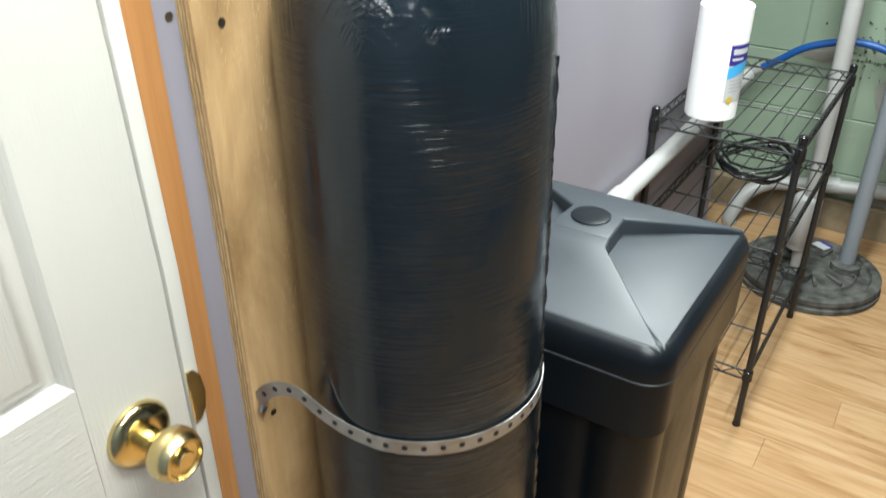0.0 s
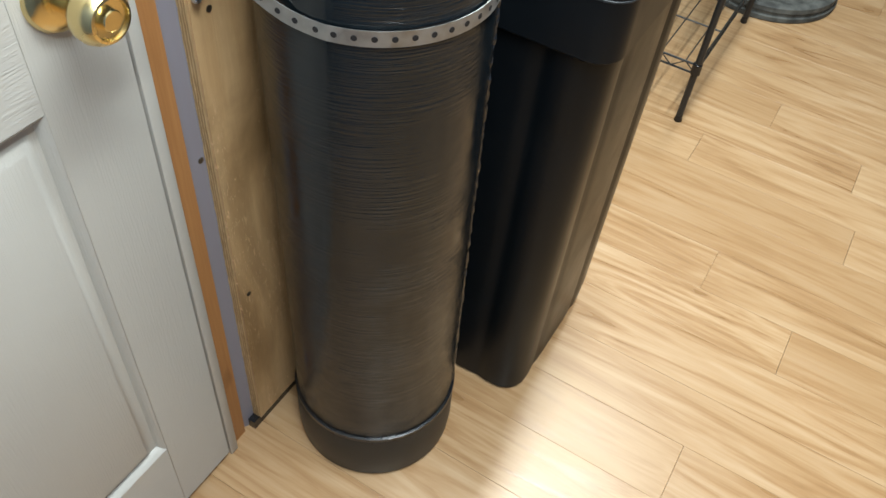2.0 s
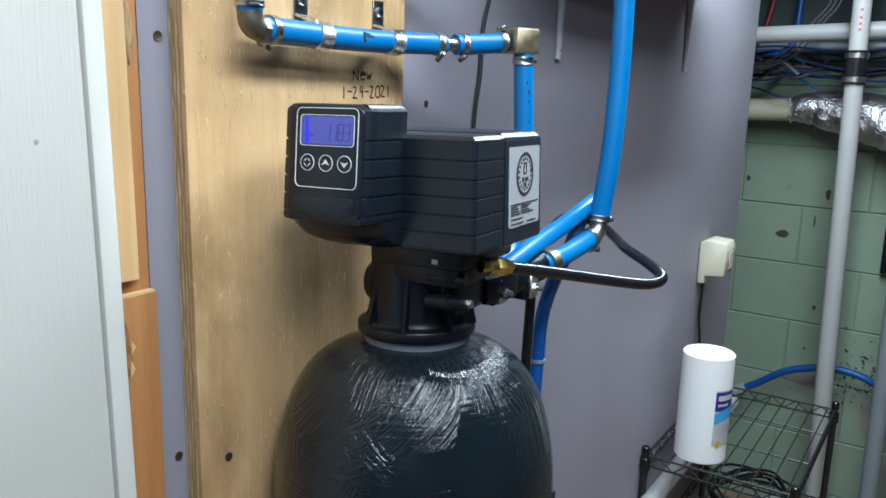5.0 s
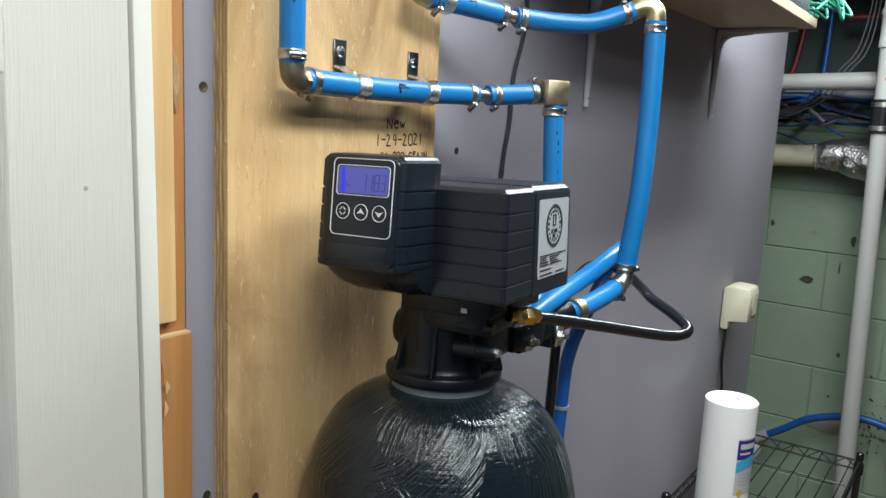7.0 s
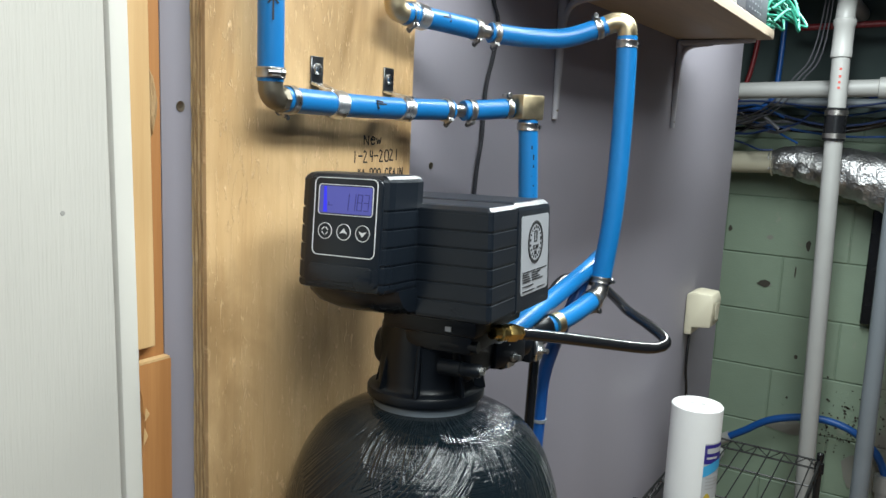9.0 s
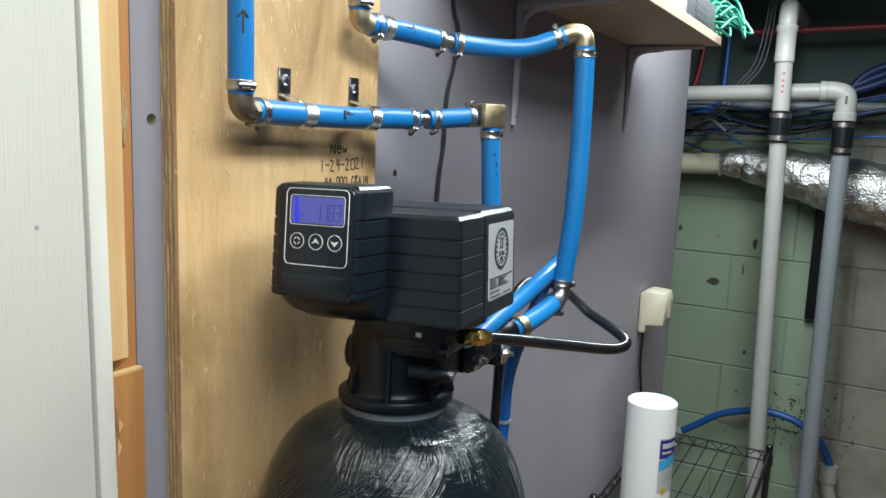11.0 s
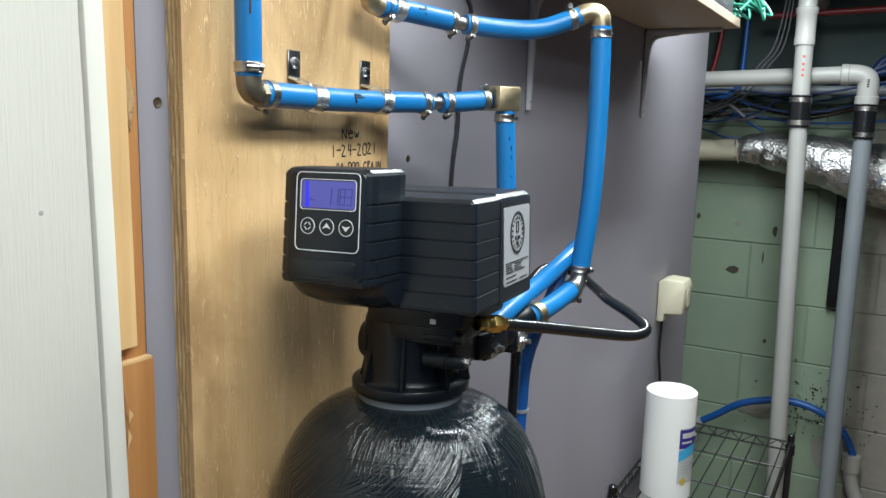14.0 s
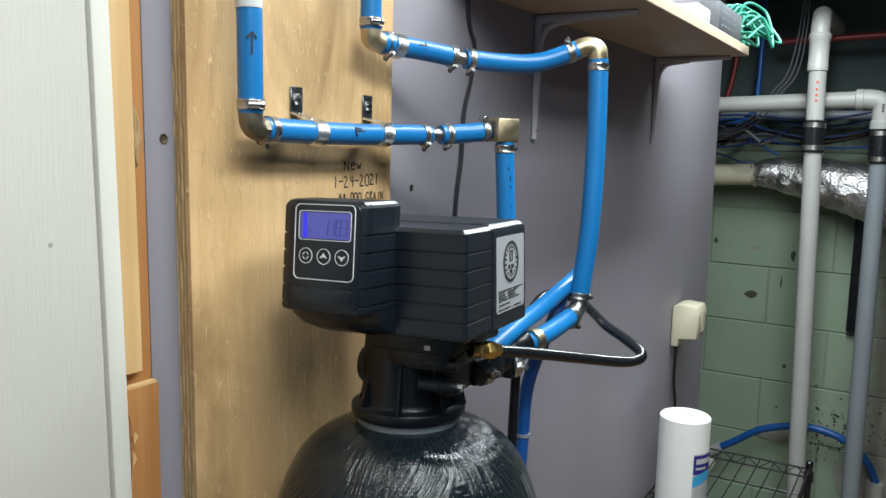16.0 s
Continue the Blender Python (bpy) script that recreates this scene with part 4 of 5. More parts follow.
def wedge(points, z_low=0.86):
    """A ridge piece: top points with heights, closed down to the lid's plate."""
    bm = bmesh.new()
    top = [bm.verts.new((BCX + u, BCY + v, z)) for u, v, z in points]
    low = [bm.verts.new((BCX + u, BCY + v, z_low)) for u, v, z in points]
    bm.faces.new(top)
    bm.faces.new(low[::-1])
    for i in range(len(points)):
        j = (i + 1) % len(points)
        bm.faces.new((top[i], low[i], low[j], top[j]))
    bmesh.ops.recalc_face_normals(bm, faces=bm.faces)
    bmesh.ops.triangulate(bm, faces=[f for f in bm.faces if len(f.verts) > 4])
    bmesh.ops.bevel(bm, geom=[e for e in bm.edges if e.calc_face_angle(0) > 0.5], offset=0.004, segments=3, affect="EDGES", profile=0.5)
    return bm


E0, Z0, Z1 = 0.1695, 0.8800, 0.932
# Ridges and fields take the lighter copy, as lit from above.
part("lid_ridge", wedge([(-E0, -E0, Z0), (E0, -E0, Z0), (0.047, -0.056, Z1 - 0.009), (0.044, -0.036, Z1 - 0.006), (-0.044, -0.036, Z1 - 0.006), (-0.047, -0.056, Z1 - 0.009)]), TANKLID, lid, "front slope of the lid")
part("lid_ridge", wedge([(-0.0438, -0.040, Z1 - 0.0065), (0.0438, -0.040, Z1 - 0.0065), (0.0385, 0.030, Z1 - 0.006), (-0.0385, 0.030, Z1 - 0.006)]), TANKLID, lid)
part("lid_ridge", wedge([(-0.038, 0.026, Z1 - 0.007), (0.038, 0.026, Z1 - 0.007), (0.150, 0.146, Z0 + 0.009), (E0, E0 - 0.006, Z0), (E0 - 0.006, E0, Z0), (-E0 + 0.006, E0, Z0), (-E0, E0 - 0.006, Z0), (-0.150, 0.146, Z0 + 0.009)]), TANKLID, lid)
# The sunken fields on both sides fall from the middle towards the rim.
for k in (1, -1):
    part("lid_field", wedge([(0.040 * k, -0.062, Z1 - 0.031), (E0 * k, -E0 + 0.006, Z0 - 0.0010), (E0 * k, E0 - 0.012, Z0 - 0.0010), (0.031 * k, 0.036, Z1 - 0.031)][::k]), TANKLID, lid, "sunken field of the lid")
part("lid_cap", lathe([(0.0, 0), (0.027, 0.0), (0.027, 0.0018), (0.025, 0.0026), (0.012, 0.0030), (0.0, 0.0030)], 40, (BCX - 0.002, BCY + 0.006, Z1 - 0.0058)), TANKBLACK, lid, "round black cap")

# ---- perforated strap round the tank ----
strap = thing("pipe_strap", (AX, AY, 0.85), "perforated galvanised strap holding the tank to the board", "metal strap")


def strap_line():
    """From the screw the strap bows up and off the board, meets the tank and follows it round."""
    pts = [(0.0205, 0.2205, 0.850), (0.030, 0.2195, 0.862), (0.040, 0.2199, 0.8725), (0.054, 0.2221, 0.8808), (0.0734, 0.2252, 0.8830), (0.0916, 0.2270, 0.8750), (0.1103, 0.2285, 0.8660), (0.1291, 0.2300, 0.8595), (0.1480, 0.2325, 0.8558)]
    r = TR + 0.0022
    for k in range(32):
        a = radians(-78 + 155 * k / 31)
        pts.append((AX - 0.0164 + r * math.cos(a), AY + 0.0012 + r * math.sin(a), 0.8545))
    return pts + [(0.075, 0.52, 0.8545), (0.024, 0.535, 0.8545)]


def build_strap():
    line = curve_points(strap_line(), 3)
    bm = bmesh.new()
    h, t = 0.0088, 0.0010
    rings, gone = [], 0.0
    for i, q in enumerate(line):
        w = (line[min(i + 1, len(line) - 1)] - line[max(i - 1, 0)]).normalized()
        n = Vector((w.y, -w.x, 0)).normalized()
        side = n.cross(w).normalized()
        if side.z < 0:
            side = -side
        if i:
            gone += (line[i] - line[i - 1]).length
        if gone > 0.0165 and i < len(line) - 8:
            gone = 0.0
            part("hole", lathe([(0.0, 0.0), (0.0032, 0.0), (0.0032, 0.0003), (0, 0.0003)], 14, q + n * (t + 0.0001), n), INK, strap)
        rings.append([bm.verts.new(v) for v in (q - side * h, q + n * t - side * h, q + n * t + side * h, q + side * h)])
    for a, b in zip(rings, rings[1:]):
        for i in range(4):
            j = (i + 1) % 4
            bm.faces.new((a[i], a[j], b[j], b[i]))
    bmesh.ops.recalc_face_normals(bm, faces=bm.faces)
    part("band", bm, STRAP, strap)
    for y, z in ((0.2215, 0.8400), (0.2255, 0.8500)):
        part("screw", lathe([(0.0062, 0), (0.0062, 0.003), (0.0042, 0.0055), (0, 0.006)], 6, (0.0220, y, z), (1, 0, 0)), STEEL, strap)


build_strap()

# ---- hoses ----


def clamp(place, way, parent, width=0.0075, screw=(0, 0, -1), dull=False):
    """A worm-drive band: ridged edges, a small housing and a slotted screw."""
    w = Vector(way).normalized()
    r = HR + 0.0006
    band = part("hose_clamp", lathe([(r - 0.002, 0), (r + 0.0006, 0), (r + 0.0008, 0.0010), (r + 0.0004, 0.0016), (r + 0.0004, width - 0.0016), (r + 0.0008, width - 0.0010), (r + 0.0006, width), (r - 0.002, width)], 32, Vector(place) - w * width / 2, w), CLAMP, parent, "stainless hose clamp")
    s = Vector(screw)
    s = (s - w * s.dot(w)).normalized()
    side = w.cross(s).normalized()
    part("clamp_screw", lathe([(0, -0.0065), (0.0020, -0.0065), (0.0020, 0.004), (0.0032, 0.004), (0.0032, 0.0070), (0.0026, 0.0074), (0, 0.0070)], 8, Vector(place) + s * (r + 0.0026), side), DARKSTEEL, band)
    part("clamp_housing", moved(box(-width * 0.40, width * 0.40, -0.0042, 0.0042, -0.0022, 0.0022, 0.0007, 1), Matrix.Translation(Vector(place) + s * (r + 0.0014)) @ Matrix((w, side, w.cross(side))).transposed().to_4x4()), CLAMP, band)


HR = 0.0108
hose_a = thing("water_hose", (0.042, 0.254, 1.64), "blue hose rising up the plywood into an elbow", "water hose")
part("hose", tube([(0.040, 0.2535, 2.36), (0.040, 0.253, 2.0), (0.0415, 0.251, 1.80), (0.0425, 0.2525, 1.72), (0.042, 0.254, 1.6435)], HR, 6, 20), BLUE, hose_a)
clamp((0.042, 0.254, 1.6505), (0, 0, 1), hose_a, 0.0085, (0.9, -0.5, 0))
part("elbow", tube([(0.042, 0.254, 1.647), (0.042, 0.254, 1.6405), (0.042, 0.2555, 1.6345), (0.042, 0.2600, 1.6310), (0.042, 0.2665, 1.6300), (0.042, 0.272, 1.6300)], 0.0103, 6, 20), TARNISH, hose_a, "tarnished bronze elbow")
part("hex_collar", lathe([(0.0, -0.003), (0.0112, -0.003), (0.0112, 0.003), (0, 0.003)], 8, (0.042, 0.2655, 1.6300), (0, 1, 0)), TARNISH, hose_a)
part("paper_tag", tube([(0.0423, 0.2520, 1.729), (0.0415, 0.2510, 1.80)], HR + 0.0006, 1, 20, True), LABELWHITE, hose_a, "white paper tag round the hose")

hose_b = thing("water_hose", (0.05, 0.4, 1.63), "blue hose clipped along the plywood to a brass elbow", "water hose")
LOW = [(0.042, 0.2685, 1.6300), (0.042, 0.336, 1.6290), (0.0435, 0.40, 1.6288), (0.0480, 0.450, 1.6296), (0.0570, 0.483, 1.6304), (0.0655, 0.503, 1.6306)]
part("hose", tube(LOW, HR, 8, 20), BLUE, hose_b)
part("nipple", tube([(0.064, 0.499, 1.6306), (0.077, 0.524, 1.6316)], 0.0070, 2, 16, True), CLAMP, hose_b)
part("hose", tube([(0.0725, 0.5155, 1.6312), (0.088, 0.545, 1.6338), (0.103, 0.568, 1.637)], HR, 6, 20), BLUE, hose_b)
clamp((0.042, 0.2765, 1.6299), (0, 1, 0), hose_b, 0.0075, (-0.5, 0, -1))
for q, w, d in (((0.0625, 0.4965, 1.6306), (0.38, 0.92, 0), (0.6, 0, -1)), ((0.0765, 0.5235, 1.6317), (0.48, 0.88, 0), (0.2, 0, -1)), ((0.100, 0.5635, 1.6365), (0.5, 0.85, 0.05), (0, 0, 1))):
    clamp(q, w, hose_b, 0.0072, d)


def pipe_clip(parent, x, y, z, plate_y, plate_z):
    """A screwed plate, a foot that steps out over the pipe and a ridged band round it."""
    # The plate's dark mirror reflection is put into its darker steel colour.
    clip = part("pipe_clip", box(0.0182, 0.0200, plate_y - 0.0085, plate_y + 0.0085, plate_z - 0.0125, plate_z + 0.0125, 0.0005, 1), DARKSTEEL, parent, "galvanised pipe clip")
    part("clip_foot", moved(prism([(0.0186, plate_z - 0.0110), (0.0202, plate_z - 0.0110), (0.0240, plate_z - 0.0120), (x - 0.006, z + HR + 0.0024), (x + 0.002, z + HR + 0.0018), (x + 0.002, z + HR + 0.0002), (x - 0.006, z + HR + 0.0006), (0.0235, plate_z - 0.0140), (0.0186, plate_z - 0.0128)], 0.0165, Matrix.Translation((0, plate_y - 0.0082, 0))), Matrix.Identity(4)), STEEL, clip)
    ridge = [(HR + 0.0002, -0.0080)]
    for k in range(5):
        ridge += [(HR + 0.0010, -0.0078 + 0.0032 * k), (HR + 0.0021, -0.0064 + 0.0032 * k), (HR + 0.0009, -0.0050 + 0.0032 * k)]
    part("clip_band", lathe(ridge + [(HR + 0.0002, 0.0084)], 32, (x, y, z), (0.10, 1, -0.08)), STEEL, clip)
    screw = part("clip_screw", lathe([(0.0054, 0), (0.0054, 0.0008), (0.0042, 0.0026), (0, 0.0032)], 18, (0.0200, plate_y, plate_z + 0.001), (1, 0, 0)), STEEL, clip)
    for a in (20, 110):
        part("screw_slot", moved(box(0.0220, 0.0232, -0.0028, 0.0028, -0.0005, 0.0005), Matrix.Translation((0, plate_y, plate_z + 0.001)) @ Matrix.Rotation(radians(a), 4, "X")), DARKSTEEL, screw)


pipe_clip(hose_b, 0.0420, 0.3385, 1.6290, 0.338, 1.6590)
pipe_clip(hose_b, 0.0468, 0.4400, 1.6294, 0.451, 1.6580)
part("elbow", moved(box(-0.0145, 0.0145, -0.0145, 0.0145, -0.0135, 0.0135, 0.0025, 2), Matrix.Translation((0.116, 0.580, 1.6385)) @ Matrix.Rotation(radians(-30), 4, "Z")), BRASS, hose_b, "square brass elbow")
hose_c = thing("water_hose", (0.12, 0.58, 1.55), "blue hose dropping from the elbow behind the head", "water hose")
part("hose", tube([(0.119, 0.580, 1.625), (0.122, 0.580, 1.58), (0.127, 0.578, 1.50), (0.130, 0.560, 1.445), (0.140, 0.53, 1.415), (0.148, 0.49, 1.406)], HR, 8, 20), BLUE, hose_c)
clamp((0.119, 0.580, 1.6175), (0, 0, 1), hose_c, 0.0085, (0.3, 1, 0))

hose_d = thing("water_hose", (0.042, 0.42, 1.75), "blue hose coming down the plywood into an elbow", "water hose")
part("hose", tube([(0.041, 0.424, 2.36), (0.0415, 0.424, 1.95), (0.042, 0.4245, 1.734)], HR, 6, 20), BLUE, hose_d)
clamp((0.042, 0.4245, 1.7410), (0, 0, 1), hose_d, 0.0085, (0.9, -0.5, 0))
part("elbow", tube([(0.042, 0.4245, 1.738), (0.042, 0.4248, 1.7310), (0.042, 0.4262, 1.7265), (0.042, 0.4310, 1.7240), (0.042, 0.4380, 1.7232), (0.042, 0.446, 1.7230)], 0.0105, 6, 20), BRASS, hose_d, "dull brass elbow")
hose_e = thing("water_hose", (0.1, 0.55, 1.72), "blue hose bridging from the board to a brass elbow", "water hose")
part("hose", tube([(0.042, 0.440, 1.7232), (0.050, 0.484, 1.7224), (0.0600, 0.515, 1.7205), (0.0720, 0.540, 1.7180)], HR, 6, 20), BLUE, hose_e)
part("nipple", tube([(0.070, 0.535, 1.7182), (0.086, 0.561, 1.7158)], 0.0070, 2, 16, True), CLAMP, hose_e)
part("hose", tube([(0.080, 0.552, 1.7166), (0.108, 0.590, 1.7150), (0.140, 0.622, 1.7180), (0.177, 0.6455, 1.7335)], HR, 8, 20), BLUE, hose_e)
for q, w, d in (((0.0425, 0.4495, 1.7231), (0.1, 1, 0), (0.5, 0, -1)), ((0.0705, 0.5375, 1.7182), (0.42, 0.9, 0), (0.4, 0, -1)), ((0.0835, 0.5565, 1.7163), (0.5, 0.85, 0), (0.3, 0, -1)), ((0.169, 0.6415, 1.7300), (0.8, 0.55, 0.35), (0, 0, 1))):
    clamp(q, w, hose_e, 0.0074, d)
pipe_clip(hose_e, 0.0455, 0.4640, 1.7228, 0.4560, 1.7520)
part("elbow", tube([(0.174, 0.644, 1.7320), (0.183, 0.6485, 1.7365), (0.1915, 0.6525, 1.7370), (0.1975, 0.6545, 1.7325), (0.199, 0.655, 1.7225)], 0.0108, 6, 20), BRASS, hose_e, "brass elbow")
hose_f = thing("water_hose", (0.2, 0.65, 1.6), "long blue hose hanging from the elbow to the valve", "water hose")
part("hose", tube([(0.199, 0.655, 1.7225), (0.2005, 0.655, 1.67), (0.2015, 0.653, 1.60), (0.2005, 0.648, 1.52), (0.195, 0.640, 1.443)], HR * 1.06, 8, 20), BLUE, hose_f)
clamp((0.199, 0.655, 1.7140), (0, 0, 1), hose_f, 0.0088, (0.4, 1, 0))
clamp((0.195, 0.640, 1.447), (0.05, 0.1, 1), hose_f, 0.0075, (1, 0.6, 0))
part("elbow", tube([(0.195, 0.640, 1.446), (0.1955, 0.638, 1.436), (0.1945, 0.632, 1.429), (0.192, 0.622, 1.425)], 0.0100, 6, 20), CLAMP, hose_f, "steel elbow")
clamp((0.1935, 0.621, 1.4255), (-0.15, -0.93, -0.2), hose_f, 0.0080, (0.3, 0, -1))
part("hose", tube([(0.1938, 0.627, 1.4265), (0.192, 0.600, 1.4210), (0.189, 0.575, 1.4160), (0.184, 0.545, 1.4110), (0.178, 0.525, 1.4080)], HR, 6, 20), BLUE, hose_f)
part("collar", lathe([(0.0, 0), (0.0120, 0), (0.0124, 0.004), (0.0120, 0.010), (0, 0.010)], 24, (0.184, 0.535, 1.411), (0.3, 1, 0.15)), BRASS, hose_f)
hose_g = thing("water_hose", (0.17, 0.55, 1.46), "slanting blue hose behind the control head", "water hose")
part("hose", tube([(0.168, 0.45, 1.408), (0.172, 0.49, 1.421), (0.175, 0.53, 1.432), (0.177, 0.60, 1.447), (0.178, 0.67, 1.463), (0.174, 0.70, 1.466), (0.162, 0.712, 1.458), (0.152, 0.705, 1.440)], HR * 0.90, 8, 20), BLUE, hose_g)

def hose_mark(place, along, parent, bars):
    """A pen mark on the side of a hose that faces the room: bars (from, to) along and across, in millimetres."""
    w = Vector(along).normalized()
    out = Vector((0.8, -0.6, 0.25))
    out = (out - w * out.dot(w)).normalized()
    m = Matrix.Translation(Vector(place) + out * (HR + 0.0001)) @ Matrix((w, out.cross(w), out)).transposed().to_4x4()
    for a0, b0, a1, b1 in bars:
        d = Vector((a1 - a0, b1 - b0, 0)) / 1000
        turn = Matrix.Rotation(math.atan2(d.y, d.x), 4, "Z")
        part("pen_mark", moved(box(0, d.length, -0.0007, 0.0007, -0.0016, 0.0004), m @ Matrix.Translation((a0 / 1000, b0 / 1000, 0)) @ turn), INK, parent)


hose_mark((0.0432, 0.393, 1.6288), (0, 1, 0), hose_b, [(-7, 0, 8, 0), (-7, 0, -5, 3.5), (-7, 0, -5.5, -5), (-5, 3, 3, 2)])
hose_mark((0.0525, 0.494, 1.7217), (0.2, 1, 0), hose_e, [(-6, 1, 6, 1), (6, 1, 3, 4), (6, 1, 3, -4)])
hose_mark((0.0425, 0.2526, 1.700), (0, 0, 1), hose_a, [(-9, 0, 9, 0), (9, 0, 4, 4), (9, 0, 4, -4)])
for k in range(7):
    hose_mark((0.1205 + 0.0006 * k, 0.580, 1.595 - 0.011 * k), (0, 0, 1), hose_c, [(-3.2, -1.5, 3.2, -1.5)] if k % 3 else [(-2, 0.5, 2, 0.5)])

# ---- drain tube and brine line ----
loop = thing("drain_tube", (0.205, 0.385, 1.44), "black drain tube looping out of a brass fitting", "drain tube")
part("tube", tube([(0.212, 0.397, 1.4335), (0.219, 0.415, 1.430), (0.234, 0.450, 1.4225), (0.260, 0.503, 1.4105), (0.284, 0.538, 1.4035), (0.295, 0.552, 1.4040), (0.2975, 0.562, 1.4070), (0.290, 0.571, 1.4110), (0.268, 0.589, 1.4165), (0.238, 0.615, 1.4215), (0.212, 0.650, 1.4250), (0.180, 0.682, 1.432), (0.150, 0.685, 1.437), (0.137, 0.660, 1.434), (0.140, 0.610, 1.412), (0.152, 0.565, 1.385), (0.158, 0.551, 1.35), (0.156, 0.550, 1.25), (0.150, 0.555, 1.1), (0.148, 0.56, 0.92)], 0.0056, 8, 14), TUBE, loop)
part("fitting_nut", lathe([(0.0, -0.009), (0.0076, -0.009), (0.0084, -0.008), (0.0084, 0.003), (0.0076, 0.004), (0.0066, 0.005), (0.0066, 0.010), (0, 0.010)], 6, (0.2095, 0.386, 1.4365), (0.28, 0.92, -0.12)), NUTBRASS, loop, "brass hexagon nut")
part("fitting_stem", lathe([(0.0058, -0.026), (0.0058, -0.018), (0.0075, -0.017), (0.0075, -0.009)], 16, (0.2095, 0.386, 1.4365), (0.28, 0.92, -0.12)), NUTBRASS, loop)
feed = thing("feed_tube", (0.14, 0.62, 1.2), "thin blue tube hanging beside a black tube on the wall", "tube")
part("tube", tube([(0.172, 0.645, 1.446), (0.167, 0.632, 1.415), (0.159, 0.622, 1.388), (0.147, 0.620, 1.352), (0.140, 0.620, 1.318), (0.138, 0.620, 1.27), (0.132, 0.62, 1.1), (0.130, 0.615, 0.925)], 0.0082, 8, 14), BLUETUBE, feed)
part("cable_tie", lathe([(0.0092, 0), (0.0092, 0.004)], 16, (0.1385, 0.620, 1.268), (0, 0, 1)), GREY, feed)
yoke = thing("bypass_yoke", (0.16, 0.5, 1.4), "black plastic yoke with steel clips behind the valve", "valve yoke")
part("body", moved(box(-0.020, 0.020, -0.030, 0.022, -0.014, 0.014, 0.006, 2), Matrix.Translation((0.166, 0.445, 1.402)) @ Matrix.Rotation(radians(-8), 4, "Z")), BLACK, yoke)
for x, y, z in ((0.170, 0.462, 1.402), (0.173, 0.512, 1.406)):
    part("socket", lathe([(0.0125, -0.016), (0.0150, -0.013), (0.0150, 0.006), (0.0165, 0.008), (0.0165, 0.016), (0.0130, 0.018)], 28, (x, y, z), (0.16, 1, 0.14)), BLACK, yoke)
for x, y, z in ((0.1835, 0.440, 1.400), (0.1850, 0.502, 1.393)):
    clip = part("steel_clip", box(x - 0.003, x + 0.001, y - 0.008, y + 0.008, z - 0.013, z + 0.012, 0.0012, 1), STEEL, yoke, "bright steel clip")
    part("bolt", lathe([(0.0050, 0), (0.0050, 0.003), (0.0028, 0.0034), (0.0028, 0.009), (0, 0.0095)], 6, (x + 0.001, y, z - 0.002), (1, -0.1, 0)), STEEL, clip)
    part("lug", box(x - 0.022, x - 0.003, y - 0.012, y + 0.012, z - 0.015, z + 0.014, 0.003, 2), BLACK, yoke)

# ---- shelf and brackets ----
shelf = thing("wall_shelf", (0.085, 1.0, 1.86), "rough wooden shelf board on white brackets", "shelf")
part("board", box(0.001, 0.190, 0.64, 1.572, 1.820, 1.839, 0.0015, 1), SHELFWOOD, shelf)


def bracket(y):
    """A pressed steel angle: two tapering channelled arms and a rounded inner corner."""
    b = bmesh.new()
    for a, c in (((0.004, 1.8135), (0.160, 1.8165)), ((0.0045, 1.812), (0.0035, 1.632))):
        join(b, tube([(a[0], y, a[1]), (c[0], y, c[1])], lambda t: 0.0095 - 0.0045 * t, 1, 10, True))
    join(b, tube([(0.005, y, 1.755), (0.012, y, 1.790), (0.030, y, 1.806), (0.075, y, 1.812)], 0.0058, 6, 8))
    for v in b.verts:
        v.co.x = max(v.co.x, 0.0008)
        v.co.z = min(v.co.z, 1.8195)
    arm = part("bracket", b, PVCGREY, shelf, "white pressed steel bracket")
    for x, z, way in ((0.0115, 1.645, (1, 0, 0)), (0.0125, 1.745, (1, 0, 0))):
        part("screw", lathe([(0.0036, 0), (0.0036, 0.0010), (0.0020, 0.0022), (0, 0.0024)], 12, (x - 0.005, y, z), way), TARNISH, arm)


PVCGREY = painted("white_bracket_enamel", (0.42, 0.41, 0.44), 0.45, 100, 0.05)
for y in (0.912, 1.545):
    bracket(y)
router = thing("network_switch", (0.09, 1.62, 1.869), "grey perforated network box at the shelf's end", "network box")
part("case", box(0.085, 0.186, 1.30, 1.50, 1.8392, 1.892, 0.003, 2), DEVICE, router)
for i in range(3):
    for k in range(5):
        part("vent_hole", lathe([(0, 0), (0.0022, 0), (0.0022, 0.0003), (0, 0.0003)], 10, (0.1861, 1.33 + 0.025 * k, 1.852 + 0.012 * i), (1, 0, 0)), LABELGREY, router)
part("adapter", box(0.122, 0.180, 1.175, 1.262, 1.8392, 1.870, 0.006, 2), PVC, router)
cables = thing("network_cables", (0.12, 1.64, 1.88), "tangle of green network cables over the shelf's end", "cables")
random.seed(5)
for k in range(12):
    y, x, z = 1.506 + random.random() * 0.018, 0.108 + 0.0082 * k, 1.846 + random.random() * 0.034
    w = 0.06 + random.random() * 0.09
    part("cable", tube([(x, y, z), (x + 0.02, y + 0.05, z + 0.03 * random.random()), (x + 0.03 + 0.03 * random.random(), y + w, z - 0.01), (x + 0.02, y + w + 0.03, z + 0.04), (x - 0.02 * random.random(), y + w * 0.6, z + 0.05), (x - 0.03, y + 0.03, z - 0.012)], 0.003, 6, 8), GREENCABLE, cables)
DARKCORD = plastic("dark_grey_cord", (0.03, 0.03, 0.036), 0.4)
cord = thing("lamp_cord", (0.005, 0.68, 1.7), "thin dark twin cord hanging down the wall", "cord")
